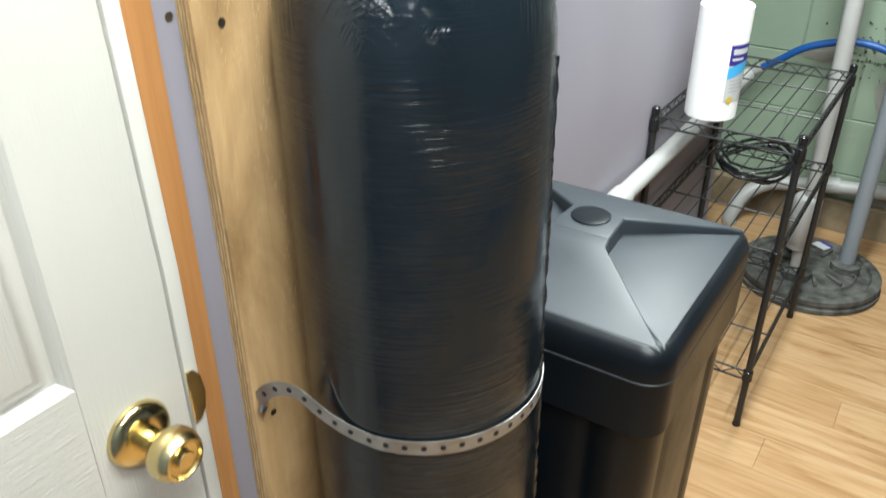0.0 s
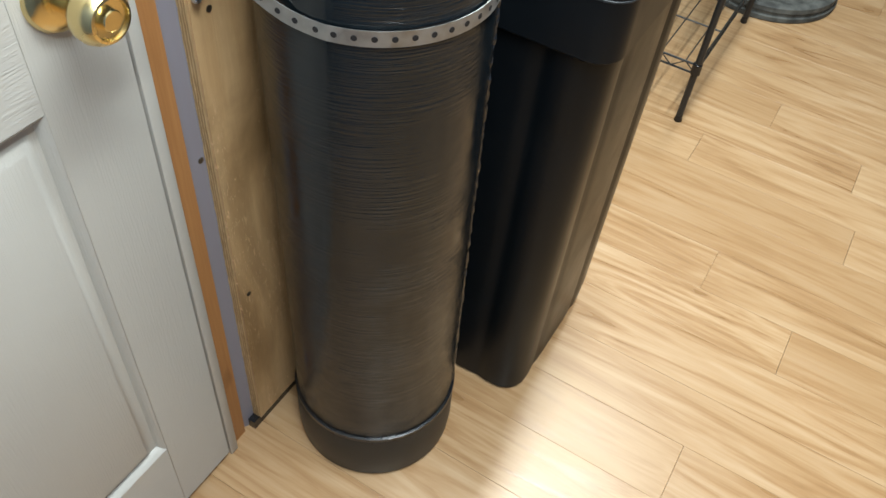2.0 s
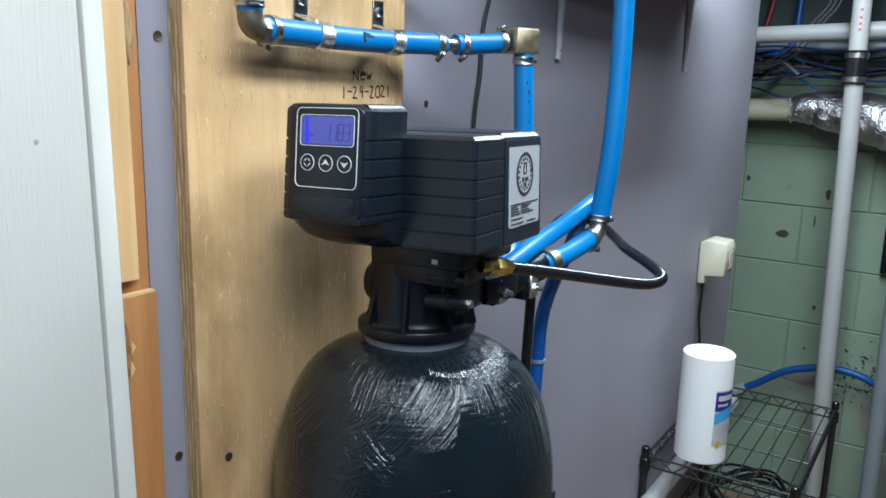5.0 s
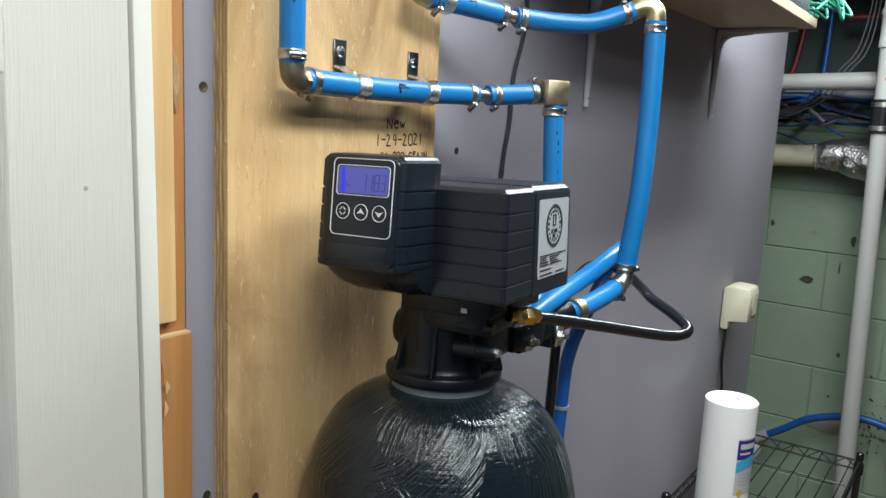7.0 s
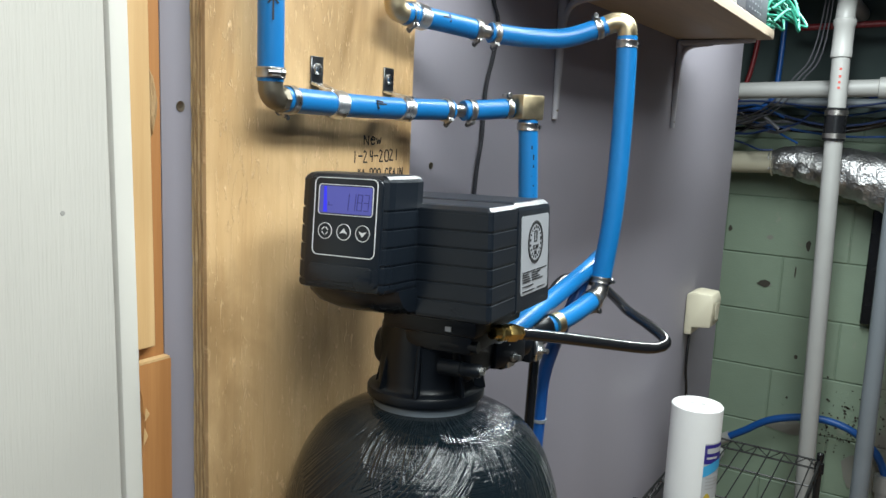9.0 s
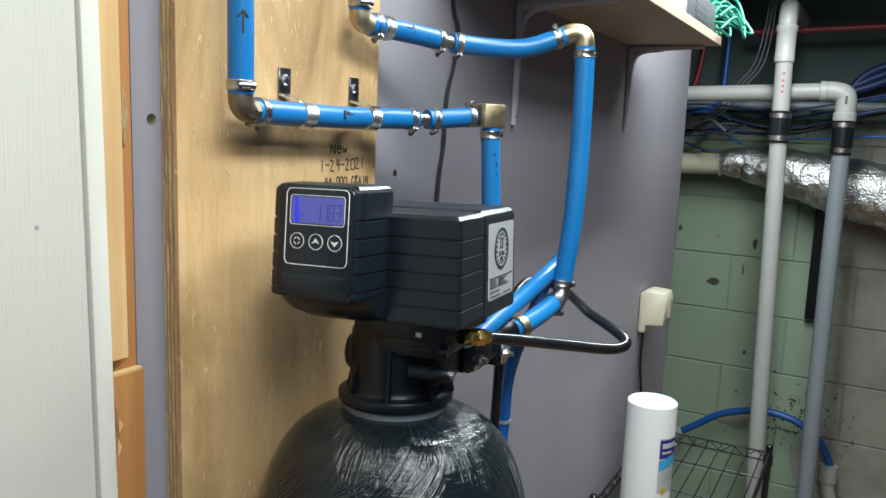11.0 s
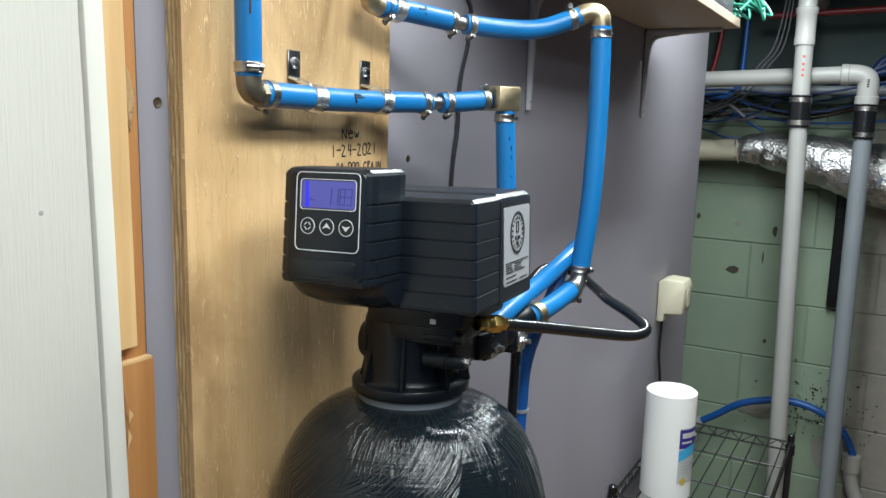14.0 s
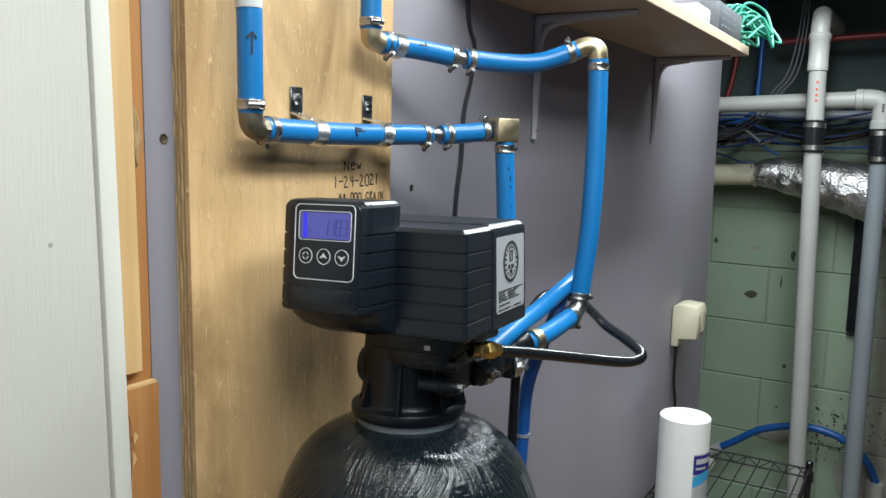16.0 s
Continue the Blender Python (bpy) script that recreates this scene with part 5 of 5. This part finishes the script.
for s in (0, 0.0036):
    part("strand", tube([(0.004, 0.665 + s, 2.36), (0.004, 0.680 + s, 2.0), (0.004, 0.690 + s, 1.80), (0.004, 0.710 + s, 1.753), (0.004, 0.704 + s, 1.71), (0.004, 0.687 + s, 1.663), (0.004, 0.683 + s, 1.60), (0.004, 0.671 + s, 1.53), (0.004, 0.66 + s, 1.30)], 0.0018, 6, 8), DARKCORD, cord)

# ---- plug-in adapter on the wall ----
plug = thing("plug_adapter", (0.03, 1.88, 1.16), "cream plug-in power adapter on the wall", "power adapter")
part("case", prism([(0.0015, 1.115), (0.020, 1.115), (0.020, 1.135), (0.066, 1.14), (0.070, 1.205), (0.064, 1.224), (0.020, 1.227), (0.0015, 1.220)], 0.085, Matrix.Translation((0, 1.815, 0)), 0.004, 2), CREAM, plug)
part("vent_plate", box(0.0695, 0.0712, 1.838, 1.875, 1.155, 1.20, 0.001, 1), CREAM, plug)
part("cord", tube([(0.012, 1.835, 1.117), (0.011, 1.838, 1.02), (0.011, 1.87, 0.93), (0.011, 1.89, 0.70)], 0.0035, 6, 8), TUBE, plug)

# ---- wire rack and what stands on it ----
rack = thing("wire_rack", (0.17, 1.80, 0.0), "small black wire shelving rack", "wire rack")
RX0, RX1, RY0, RY1 = 0.011, 0.331, 1.490, 2.065
for x in (RX0, RX1):
    for y in (RY0, RY1):
        post = part("post", tube([(x, y, 0.012), (x, y, 0.788)], 0.0085, 1, 14, True), WIRE, rack)
        part("foot", lathe([(0, 0), (0.010, 0), (0.011, 0.003), (0.009, 0.012), (0.0085, 0.02)], 14, (x, y, 0)), TUBE, post)
        part("cap", lathe([(0.0095, 0.777), (0.0095, 0.792), (0.006, 0.795), (0, 0.795)], 14, (x, y, 0)), TUBE, post)
        for z in (0.16, 0.50, 0.752):
            part("collar", lathe([(0.0085, z - 0.016), (0.0125, z - 0.014), (0.0118, z + 0.014), (0.0085, z + 0.016)], 14, (x, y, 0)), TUBE, post)


def wire_shelf(z):
    tier = part("wire_shelf", tube([(RX0, RY0, z + 0.010), (RX1, RY0, z + 0.010)], 0.0028, 1, 8, True), WIRE, rack)
    for zz in (z + 0.010, z - 0.014):
        for a, b in (((RX0, RY0), (RX1, RY0)), ((RX0, RY1), (RX1, RY1)), ((RX0, RY0), (RX0, RY1)), ((RX1, RY0), (RX1, RY1))):
            if zz > z and a == (RX0, RY0) and b[1] == RY0:
                continue
            part("rim_wire", tube([(*a, zz), (*b, zz)], 0.0028, 1, 8, True), WIRE, tier)
    wires_across = 9 if z > 0.3 else 5
    for k in range(wires_across):
        x = RX0 + (RX1 - RX0) * (k + 0.5) / wires_across
        part("cross_wire", tube([(x, RY0, z + 0.0105), (x, RY1, z + 0.0105)], 0.0017, 1, 6, True), WIRE, tier)
    for y in (RY0 + 0.19, RY0 + 0.39):
        part("long_wire", tube([(RX0, y, z + 0.0065), (RX1, y, z + 0.0065)], 0.0024, 1, 6, True), WIRE, tier)
    for y in (RY0, RY1):
        pts = [(RX0 + (RX1 - RX0) * k / 10, y, z + (0.010 if k % 2 else -0.014)) for k in range(11)]
        part("zigzag_wire", tube(pts, 0.0018, 1, 6, True), WIRE, tier)
    for x in (RX0, RX1):
        pts = [(x, RY0 + (RY1 - RY0) * k / 20, z + (0.010 if k % 2 else -0.014)) for k in range(21)]
        part("zigzag_wire", tube(pts, 0.0018, 1, 6, True), WIRE, tier)


for z in (0.16, 0.50, 0.762):
    wire_shelf(z)
FX, FY, FR, FZ, FH = 0.111, 1.565, 0.0565, 0.7745, 0.248
filt = thing("filter_cartridge", (FX, FY, FZ), "large white spun filter cartridge standing on the rack", "filter cartridge")
part("core", lathe([(0.016, 0), (FR - 0.003, 0.0), (FR, 0.003), (FR, FH - 0.003), (FR - 0.003, FH), (0.017, FH), (0.016, FH - 0.02), (0.0, FH - 0.02)], 64, (FX, FY, FZ)), FILTER, filt)


def sleeve(a0, a1, z0, z1, lift, name, mat, parent, shape=None):
    bm = bmesh.new()
    n = 14
    lo, hi = [], []
    for k in range(n + 1):
        a = radians(a0 + (a1 - a0) * k / n)
        r = FR + lift
        zl, zh = (z0, z1) if shape is None else shape(k / n)
        lo.append(bm.verts.new((FX + r * math.cos(a), FY + r * math.sin(a), FZ + zl)))
        hi.append(bm.verts.new((FX + r * math.cos(a), FY + r * math.sin(a), FZ + zh)))
    for k in range(n):
        bm.faces.new((lo[k], lo[k + 1], hi[k + 1], hi[k]))
    return part(name, bm, mat, parent)


lab = sleeve(-52, 40, 0.045, 0.175, 0.0006, "label", LABELWHITE, filt, )
sleeve(-52, 40, 0.128, 0.172, 0.0010, "label_band", BLUEINK, lab)
sleeve(-52, 40, 0, 0, 0.0013, "label_wave", CYANINK, lab, lambda t: (0.105 + 0.02 * math.sin(2.2 * t - 0.4) - 0.012 * t, 0.128 + 0.012 * math.sin(3 * t) - 0.006))
for z, a in ((0.092, 20), (0.084, 26), (0.076, 26), (0.068, 14)):
    sleeve(-44, -44 + a * 1.8, z, z + 0.0035, 0.0010, "print_bar", GREYINK, lab)
sleeve(-46, -28, 0, 0, 0.0012, "seal", GOLDINK, lab, lambda t: (0.050 - 0.009 * math.sin(math.pi * t), 0.050 + 0.009 * math.sin(math.pi * t)))
for z, a, h in ((0.152, 46, 0.012), (0.139, 30, 0.005)):
    sleeve(-46, -46 + a, z, z + h, 0.0014, "brand_shape", LABELWHITE, lab)
coil = thing("hose_coil", (0.19, 1.90, 0.51), "loose coil of thin black tubing on the rack", "tubing coil")
random.seed(8)
for k in range(6):
    cx, cy, z = 0.175 + random.uniform(-0.02, 0.02), 1.90 + random.uniform(-0.03, 0.03), 0.5155 + 0.0105 * k
    rx, ry, t0 = random.uniform(0.085, 0.110), random.uniform(0.10, 0.135), random.random() * 6
    pts = [(min(max(cx + rx * math.cos(t0 + a), 0.03), 0.315), cy + ry * math.sin(t0 + a), z + 0.012 * (1 + math.sin(2 * a + t0))) for a in [0.7 * i for i in range(10)]]
    part("loop", tube(pts, 0.0036, 5, 7), TUBE, coil)

# ---- sump, pipes and the far wall ----
sump = thing("sump_lid", (0.325, 2.325, 0.0), "dusty round grey sump pit cover on the floor", "sump cover")
SR = 0.217
part("cover", lathe([(SR, 0.0), (SR + 0.004, 0.004), (SR + 0.004, 0.016), (SR - 0.003, 0.019), (SR - 0.003, 0.027), (SR + 0.001, 0.031), (SR, 0.045), (SR - 0.012, 0.052), (SR - 0.03, 0.050), (SR - 0.035, 0.040), (SR - 0.07, 0.040), (SR - 0.075, 0.050), (0.06, 0.054), (0.0, 0.054)], 64, (0.325, 2.325, 0)), SUMP, sump)
for k in range(10):
    part("rib", moved(box(0.07, SR - 0.08, -0.005, 0.005, 0.050, 0.062, 0.002, 1), Matrix.Translation((0.325, 2.325, 0)) @ Matrix.Rotation(radians(36 * k), 4, "Z")), SUMP, sump)
for x, y in ((0.300, 2.235), (0.425, 2.36)):
    part("collar", lathe([(0.045, 0.05), (0.046, 0.075), (0.038, 0.08), (0.03, 0.08)], 32, (x, y, 0)), SUMP, sump)
part("sticker", moved(box(-0.026, 0.026, -0.016, 0.016, 0.0555, 0.058), Matrix.Translation((0.330, 2.470, 0)) @ Matrix.Rotation(radians(-28), 4, "Z")), LABELWHITE, sump)
part("sticker", moved(box(-0.022, 0.026, 0.017, 0.030, 0.0555, 0.0575), Matrix.Translation((0.330, 2.470, 0)) @ Matrix.Rotation(radians(-28), 4, "Z")), BLUEINK, sump, "blue edge of the sticker")


def coupling(x, y, z0, z1, parent, r=0.0285):
    sleeve_part = part("rubber_coupling", lathe([(r - 0.004, z0), (r, z0 + 0.002), (r, z1 - 0.002), (r - 0.004, z1)], 32, (x, y, 0)), TUBE, parent, "black rubber coupling")
    for z in (z0 + 0.014, z1 - 0.014):
        part("band", lathe([(r, z - 0.007), (r + 0.0012, z - 0.006), (r + 0.0012, z + 0.006), (r, z + 0.007)], 32, (x, y, 0)), CLAMP, sleeve_part)


riser = thing("drain_riser", (0.30, 2.22, 0.0), "white plastic discharge pipe rising from the sump", "drain pipe")
part("pipe", tube([(0.300, 2.235, 0.06), (0.256, 2.22, 1.63)], 0.0236, 1, 28, True), PVC, riser)
part("foot_fitting", lathe([(0.025, 0.150), (0.034, 0.156), (0.036, 0.176), (0.041, 0.184), (0.042, 0.322), (0.036, 0.332), (0.027, 0.338)], 32, (0.283, 2.233, 0)), PVC, riser, "wide white fitting low on the pipe")
coupling(0.255, 2.22, 1.621, 1.711, riser)
part("pipe", tube([(0.254, 2.22, 1.705), (0.2505, 2.22, 1.86)], 0.0232, 1, 28, True), PVC, riser)
part("fitting", lathe([(0.0232, 1.843), (0.0268, 1.845), (0.0268, 1.862), (0.0258, 1.864), (0.0262, 1.925), (0.0290, 1.930), (0.0290, 1.943), (0.0240, 1.946)], 32, (0.250, 2.22, 0)), PVC, riser, "white pipe fitting")
part("pipe", tube([(0.249, 2.22, 1.935), (0.249, 2.225, 1.965), (0.248, 2.25, 1.992), (0.247, 2.30, 2.002), (0.245, 2.68, 2.02)], 0.0245, 6, 24), PVC, riser)
for z in (1.76, 1.775, 1.79, 1.81):
    part("print_bar", box(0.2525, 0.2585, 2.1960, 2.1970, z, z + 0.006), REDINK, riser)
grey = thing("vent_riser", (0.425, 2.36, 0.0), "grey plastic pipe rising from the sump to an elbow", "drain pipe")
part("pipe", tube([(0.425, 2.365, 0.06), (0.414, 2.35, 1.61)], 0.0245, 1, 28, True), GREY, grey)
coupling(0.413, 2.35, 1.594, 1.694, grey)
part("elbow", tube([(0.413, 2.35, 1.687), (0.413, 2.35, 1.745), (0.405, 2.35, 1.766), (0.380, 2.35, 1.774), (0.355, 2.35, 1.774)], 0.0280, 6, 28), PVC, grey, "white elbow")
part("elbow_collar", lathe([(0.0240, 1.690), (0.0308, 1.692), (0.0312, 1.712), (0.0285, 1.715)], 32, (0.413, 2.35, 0)), PVC, grey)
part("elbow_collar", lathe([(0.0270, -0.011), (0.0300, -0.009), (0.0300, 0.009), (0.0240, 0.011)], 32, (0.352, 2.35, 1.7737), (-1, 0, -0.02)), PVC, grey)
for k in range(4):
    part("print_bar", box(0.4105, 0.4165, 2.3210, 2.3222, 1.738 + 0.006 * k, 1.742 + 0.006 * k), INK, grey)
part("pipe", tube([(0.36, 2.35, 1.774), (-0.9, 2.36, 1.726)], 0.0240, 1, 28, True), PVC, grey, "white horizontal pipe")

low = thing("low_drain_pipe", (0.4, 2.69, 0.22), "white plastic drain pipe running low along the block wall", "drain pipe")
part("pipe", tube([(0.135, 2.68, 0.158), (0.275, 2.69, 0.182), (0.50, 2.695, 0.203), (0.685, 2.695, 0.225), (1.7, 2.695, 0.29)], 0.024, 5, 22), PVC, low)
part("bend", tube([(0.155, 2.68, 0.162), (0.09, 2.665, 0.152), (0.02, 2.62, 0.105), (-0.005, 2.58, 0.03), (-0.005, 2.58, 0.0)], 0.026, 6, 22), PVC, low)
for x in (0.25, 0.62):
    part("coupling", tube([(x, 2.692, 0.182 + 0.1 * (x - 0.25)), (x + 0.07, 2.694, 0.189 + 0.1 * (x - 0.25))], 0.029, 1, 24, True), PVC, low)
trap = thing("drain_trap", (0.43, 2.69, 0.5), "white plastic trap rising from the drain pipe", "drain trap")
part("pipe", tube([(0.445, 2.69, 0.198), (0.50, 2.685, 0.217), (0.523, 2.68, 0.27), (0.529, 2.68, 0.345), (0.497, 2.68, 0.405), (0.479, 2.68, 0.46), (0.475, 2.68, 0.52)], 0.022, 6, 22), PVC, trap)
part("socket", lathe([(0.022, 0.49), (0.028, 0.492), (0.028, 0.548), (0.02, 0.55)], 28, (0.475, 2.68, 0)), PVC, trap)
arc = thing("blue_hose_arc", (0.2, 2.69, 0.6), "blue hose arching over the wall into the trap", "hose")
part("hose", tube([(-0.02, 2.67, 0.564), (0.03, 2.67, 0.598), (0.11, 2.67, 0.656), (0.21, 2.67, 0.690), (0.29, 2.67, 0.696), (0.37, 2.67, 0.676), (0.44, 2.675, 0.622), (0.474, 2.68, 0.556), (0.475, 2.68, 0.53)], 0.0125, 8, 16), BLUETUBE, arc)
part("end_socket", tube([(-0.07, 2.67, 0.530), (-0.015, 2.67, 0.568)], 0.019, 1, 18, True), PVC, arc)
wallpipe = thing("wall_pipe", (0.03, 1.5, 0.7), "white plastic pipe running along the foot of the wall", "drain pipe")
part("pipe", tube([(0.032, 1.23, 0.664), (0.032, 2.24, 0.664)], 0.021, 1, 24, True), PVC, wallpipe)
part("fitting", tube([(0.032, 1.21, 0.664), (0.032, 1.275, 0.664)], 0.0255, 1, 24, True), PVC, wallpipe)
part("pipe", tube([(0.032, 1.24, 0.664), (0.032, 1.24, 0.0)], 0.021, 1, 24, True), PVC, wallpipe)

duct = thing("insulated_duct", (0.2, 2.62, 1.56), "sagging silver foil insulated duct near the wall", "duct")


def duct_mesh():
    line = [(0.030, 2.62, 1.544), (0.095, 2.62, 1.551), (0.185, 2.62, 1.538), (0.295, 2.62, 1.520), (0.405, 2.62, 1.496), (0.55, 2.62, 1.47), (0.85, 2.62, 1.41), (1.35, 2.62, 1.37)]
    bm = tube(line, lambda t: 0.036 + 0.054 * min(1, t * 1.75) + 0.018 * max(0, min(1, t * 3.5 - 2)), 12, 44)
    for v in bm.verts:
        d = noise.noise(v.co * 24) * 0.007 + noise.noise(v.co * 62) * 0.006
        v.co += Vector((0.2 * d, d, d))
    return bm


part("jacket", duct_mesh(), FOIL, duct, "crumpled foil jacket")
for x, z in ((0.325, 1.5135), (0.465, 1.4845)):
    part("tape_band", tube([(x, 2.62, z), (x + 0.010, 2.62, z - 0.003)], 0.080 + 0.12 * (x - 0.345), 1, 40, True), BLUETAPE, duct)
part("end_sleeve", tube([(-0.6, 2.62, 1.532), (-0.2, 2.62, 1.535), (0.015, 2.62, 1.543), (0.038, 2.62, 1.544)], lambda t: 0.036 + 0.008 * (t > 0.9), 6, 24), CREAM, duct, "cream sleeve over the duct's end")

wires = thing("overhead_wires", (0.1, 2.5, 1.8), "blue and grey wires strung loosely under the ceiling", "wires")
random.seed(3)
for k in range(7):
    z = 1.63 + 0.022 * k * random.random() + 0.02
    y = 2.45 + 0.22 * random.random()
    pts = [(-0.9, y, z + 0.02), (-0.3, y, z - 0.03 * random.random()), (-0.02, y, z + 0.05 * (random.random() - 0.3)), (0.25, y, z - 0.02 * random.random()), (0.6, y, z + 0.10 * random.random()), (1.2, y, z + 0.25 * random.random())]
    part("wire", tube(pts, 0.0055 if k % 2 else 0.0035, 6, 8), (BLUETUBE, TUBE, DARKBLUE, TUBE)[k % 4], wires)
for k in range(3):
    part("wire", tube([(-0.10 + 0.03 * k, 2.48, 1.665), (0.02 + 0.02 * k, 2.46, 1.71), (0.10 + 0.015 * k, 2.44, 1.80), (0.16 + 0.012 * k, 2.42, 1.92), (0.2, 2.4, 2.38)], 0.0024, 6, 8), GREYWIRE, wires)
random.seed(14)
for k in range(8):
    x, z = -0.16 + 0.05 * random.random(), 1.60 + 0.09 * random.random()
    pts = [(x, 2.50 + 0.01 * k, z)]
    for step in range(4):
        x, z = x + 0.035 + 0.05 * random.random(), min(1.72, max(1.585, z + random.uniform(-0.045, 0.05)))
        pts.append((x, 2.48 + 0.012 * k + random.uniform(-0.02, 0.02), z))
    part("wire", tube(pts, 0.0032 + 0.0022 * (k % 2), 6, 8), (BLUETUBE, GREYWIRE, DARKBLUE, GREYWIRE)[k % 4], wires)
for k in range(3):
    part("blue_pipe", tube([(0.30 + 0.05 * k, 2.60, 1.765), (0.45, 2.60, 1.80 + 0.02 * k), (0.60, 2.58, 1.87 + 0.02 * k), (0.95, 2.55, 2.06 + 0.02 * k)], 0.0125, 6, 12), DARKBLUE, wires)
part("red_pipe", tube([(-0.02, 2.55, 2.4), (-0.03, 2.55, 1.95), (-0.08, 2.55, 1.74), (-0.2, 2.55, 1.70)], 0.0075, 6, 10), REDPIPE, wires)
part("red_pipe", tube([(0.1, 2.5, 1.96), (1.3, 2.5, 2.0)], 0.010, 2, 10, True), REDPIPE, wires)
part("blue_pipe", tube([(0.045, 2.53, 2.4), (0.045, 2.53, 1.85), (0.02, 2.53, 1.73), (-0.1, 2.53, 1.69)], 0.0085, 6, 10), BLUETUBE, wires)
part("steel_rod", tube([(-0.9, 2.58, 1.735), (1.3, 2.58, 1.745)], 0.014, 1, 12, True), GREY, wires)
joists = thing("ceiling_joists", (0.6, 2.2, 2.3), "dark wooden joists under the ceiling, one lowered to block light", "joists", kind="structure")
for k in range(7):
    y = -0.7 + 0.55 * k if k < 5 else (2.05 if k == 5 else 2.5)
    # The sixth hangs lower, added to keep lamp light off the upper far wall.
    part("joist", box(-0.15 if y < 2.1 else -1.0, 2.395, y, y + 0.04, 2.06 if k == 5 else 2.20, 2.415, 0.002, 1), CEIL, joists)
post = thing("dark_conduit", (0.28, 2.72, 1.2), "black flat conduit fixed on the block wall", "conduit")
part("strip", box(0.345, 0.397, 2.715, 2.742, 1.03, 1.54, 0.004, 1), TUBE, post)

stains = thing("wall_stains", (0.3, 2.745, 0.9), "chips, holes and dark mould spots on the block wall", "stains", kind="stuff")


def fleck(x, z, w, h, mat, bm):
    pts = [(x + w * math.cos(a) * random.uniform(0.6, 1.1), FAR - 0.004, z + h * math.sin(a) * random.uniform(0.6, 1.1)) for a in [2 * math.pi * k / 9 for k in range(9)]]
    bm.faces.new([bm.verts.new(q) for q in pts])


random.seed(17)
chips = bmesh.new()
for x, z, w, h in ((0.031, 1.119, 0.026, 0.014), (0.162, 1.268, 0.010, 0.020), (-0.099, 1.30, 0.008, 0.012), (0.162, 0.875, 0.008, 0.009), (0.13, 1.17, 0.003, 0.03)):
    fleck(x, z, w, h, None, chips)
for k in range(170):
    fleck(random.gauss(0.36, 0.08), random.gauss(0.66, 0.055), random.uniform(0.001, 0.006), random.uniform(0.001, 0.006), None, chips)
part("dark_spots", chips, DARKSPOT, stains, smooth=False)
pale = bmesh.new()
for x, z, w, h in ((0.036, 1.283, 0.012, 0.011), (0.05, 1.116, 0.008, 0.006), (0.16, 0.62, 0.09, 0.035), (0.40, 0.52, 0.07, 0.09)):
    fleck(x, z, w, h, None, pale)
part("bare_patches", moved(pale, Matrix.Translation((0, 0.001, 0))), CONCRETE, stains, smooth=False)

# ---- floor planks, block wall ----
solo("wall_back", box(-1.2, 2.5, FAR + 0.0045, FAR + 0.2, 0, 2.42), MORTAR, "mortar bed of the block wall", "wall", kind="structure")
wall_back = bpy.data.objects["wall_back"]
COURSE, LENGTH = 0.2015, 0.405


def block_mesh():
    b = box(-LENGTH / 2 + 0.0013, LENGTH / 2 - 0.0013, 0.0, 0.03, 0.0013, COURSE - 0.0013, 0.003, 1)
    return to_mesh("block", b, GREEN)


green_mesh = block_mesh()
random.seed(11)
for row in range(12):
    for col in range(-2, 6):
        x = 0.086 + LENGTH * col + (LENGTH / 2 if row % 2 else 0)
        z = 0.0095 + COURSE * row
        if z + COURSE > 2.45:
            continue
        ob = new("block", green_mesh)
        ob.parent = wall_back
        ob.location = (x, FAR + random.uniform(-0.0015, 0.0015), z)
solo("wall_foot", box(-1.1, 2.4, FAR - 0.03, FAR + 0.01, -0.008, 0.12, 0.006, 1), FOOTWALL, "brown-stained ledge at the foot of the block wall", "wall foot", kind="structure")

solo("floor", box(-1.2, 2.5, -0.98, FAR + 0.2, -0.006, -0.004), SUBFLOOR, "warm oak laminate plank floor", "floor", kind="structure")
floor = bpy.data.objects["floor"]
WIDE, LONG = 0.126, 1.22
plank_mesh = to_mesh("plank", box(-LONG / 2 + 0.0004, LONG / 2 - 0.0004, 0.00015, WIDE - 0.00015, -0.004, 0.0, 0.0002, 1), PLANK)
random.seed(21)
for row in range(int(5.2 / WIDE)):
    shift = random.random() * LONG
    y = -2.3 + WIDE * row
    if y < -1.0 or y > FAR:
        continue
    west, east = (-0.15 if y < 2.1 else -1.15), 2.45
    for col in range(-1, 4):
        x = -1.2 + shift + LONG * col
        a, c = max(x - LONG / 2, west), min(x + LONG / 2, east)
        if c - a < 0.03:
            continue
        whole = c - a > LONG - 0.001
        data = plank_mesh if whole else to_mesh("plank", box(a - x + 0.0004, c - x - 0.0004, 0.00015, WIDE - 0.00015, -0.004, 0.0, 0.0004, 1), PLANK)
        ob = new("plank", data)
        ob.parent = floor
        ob.location = (x, y, 0)
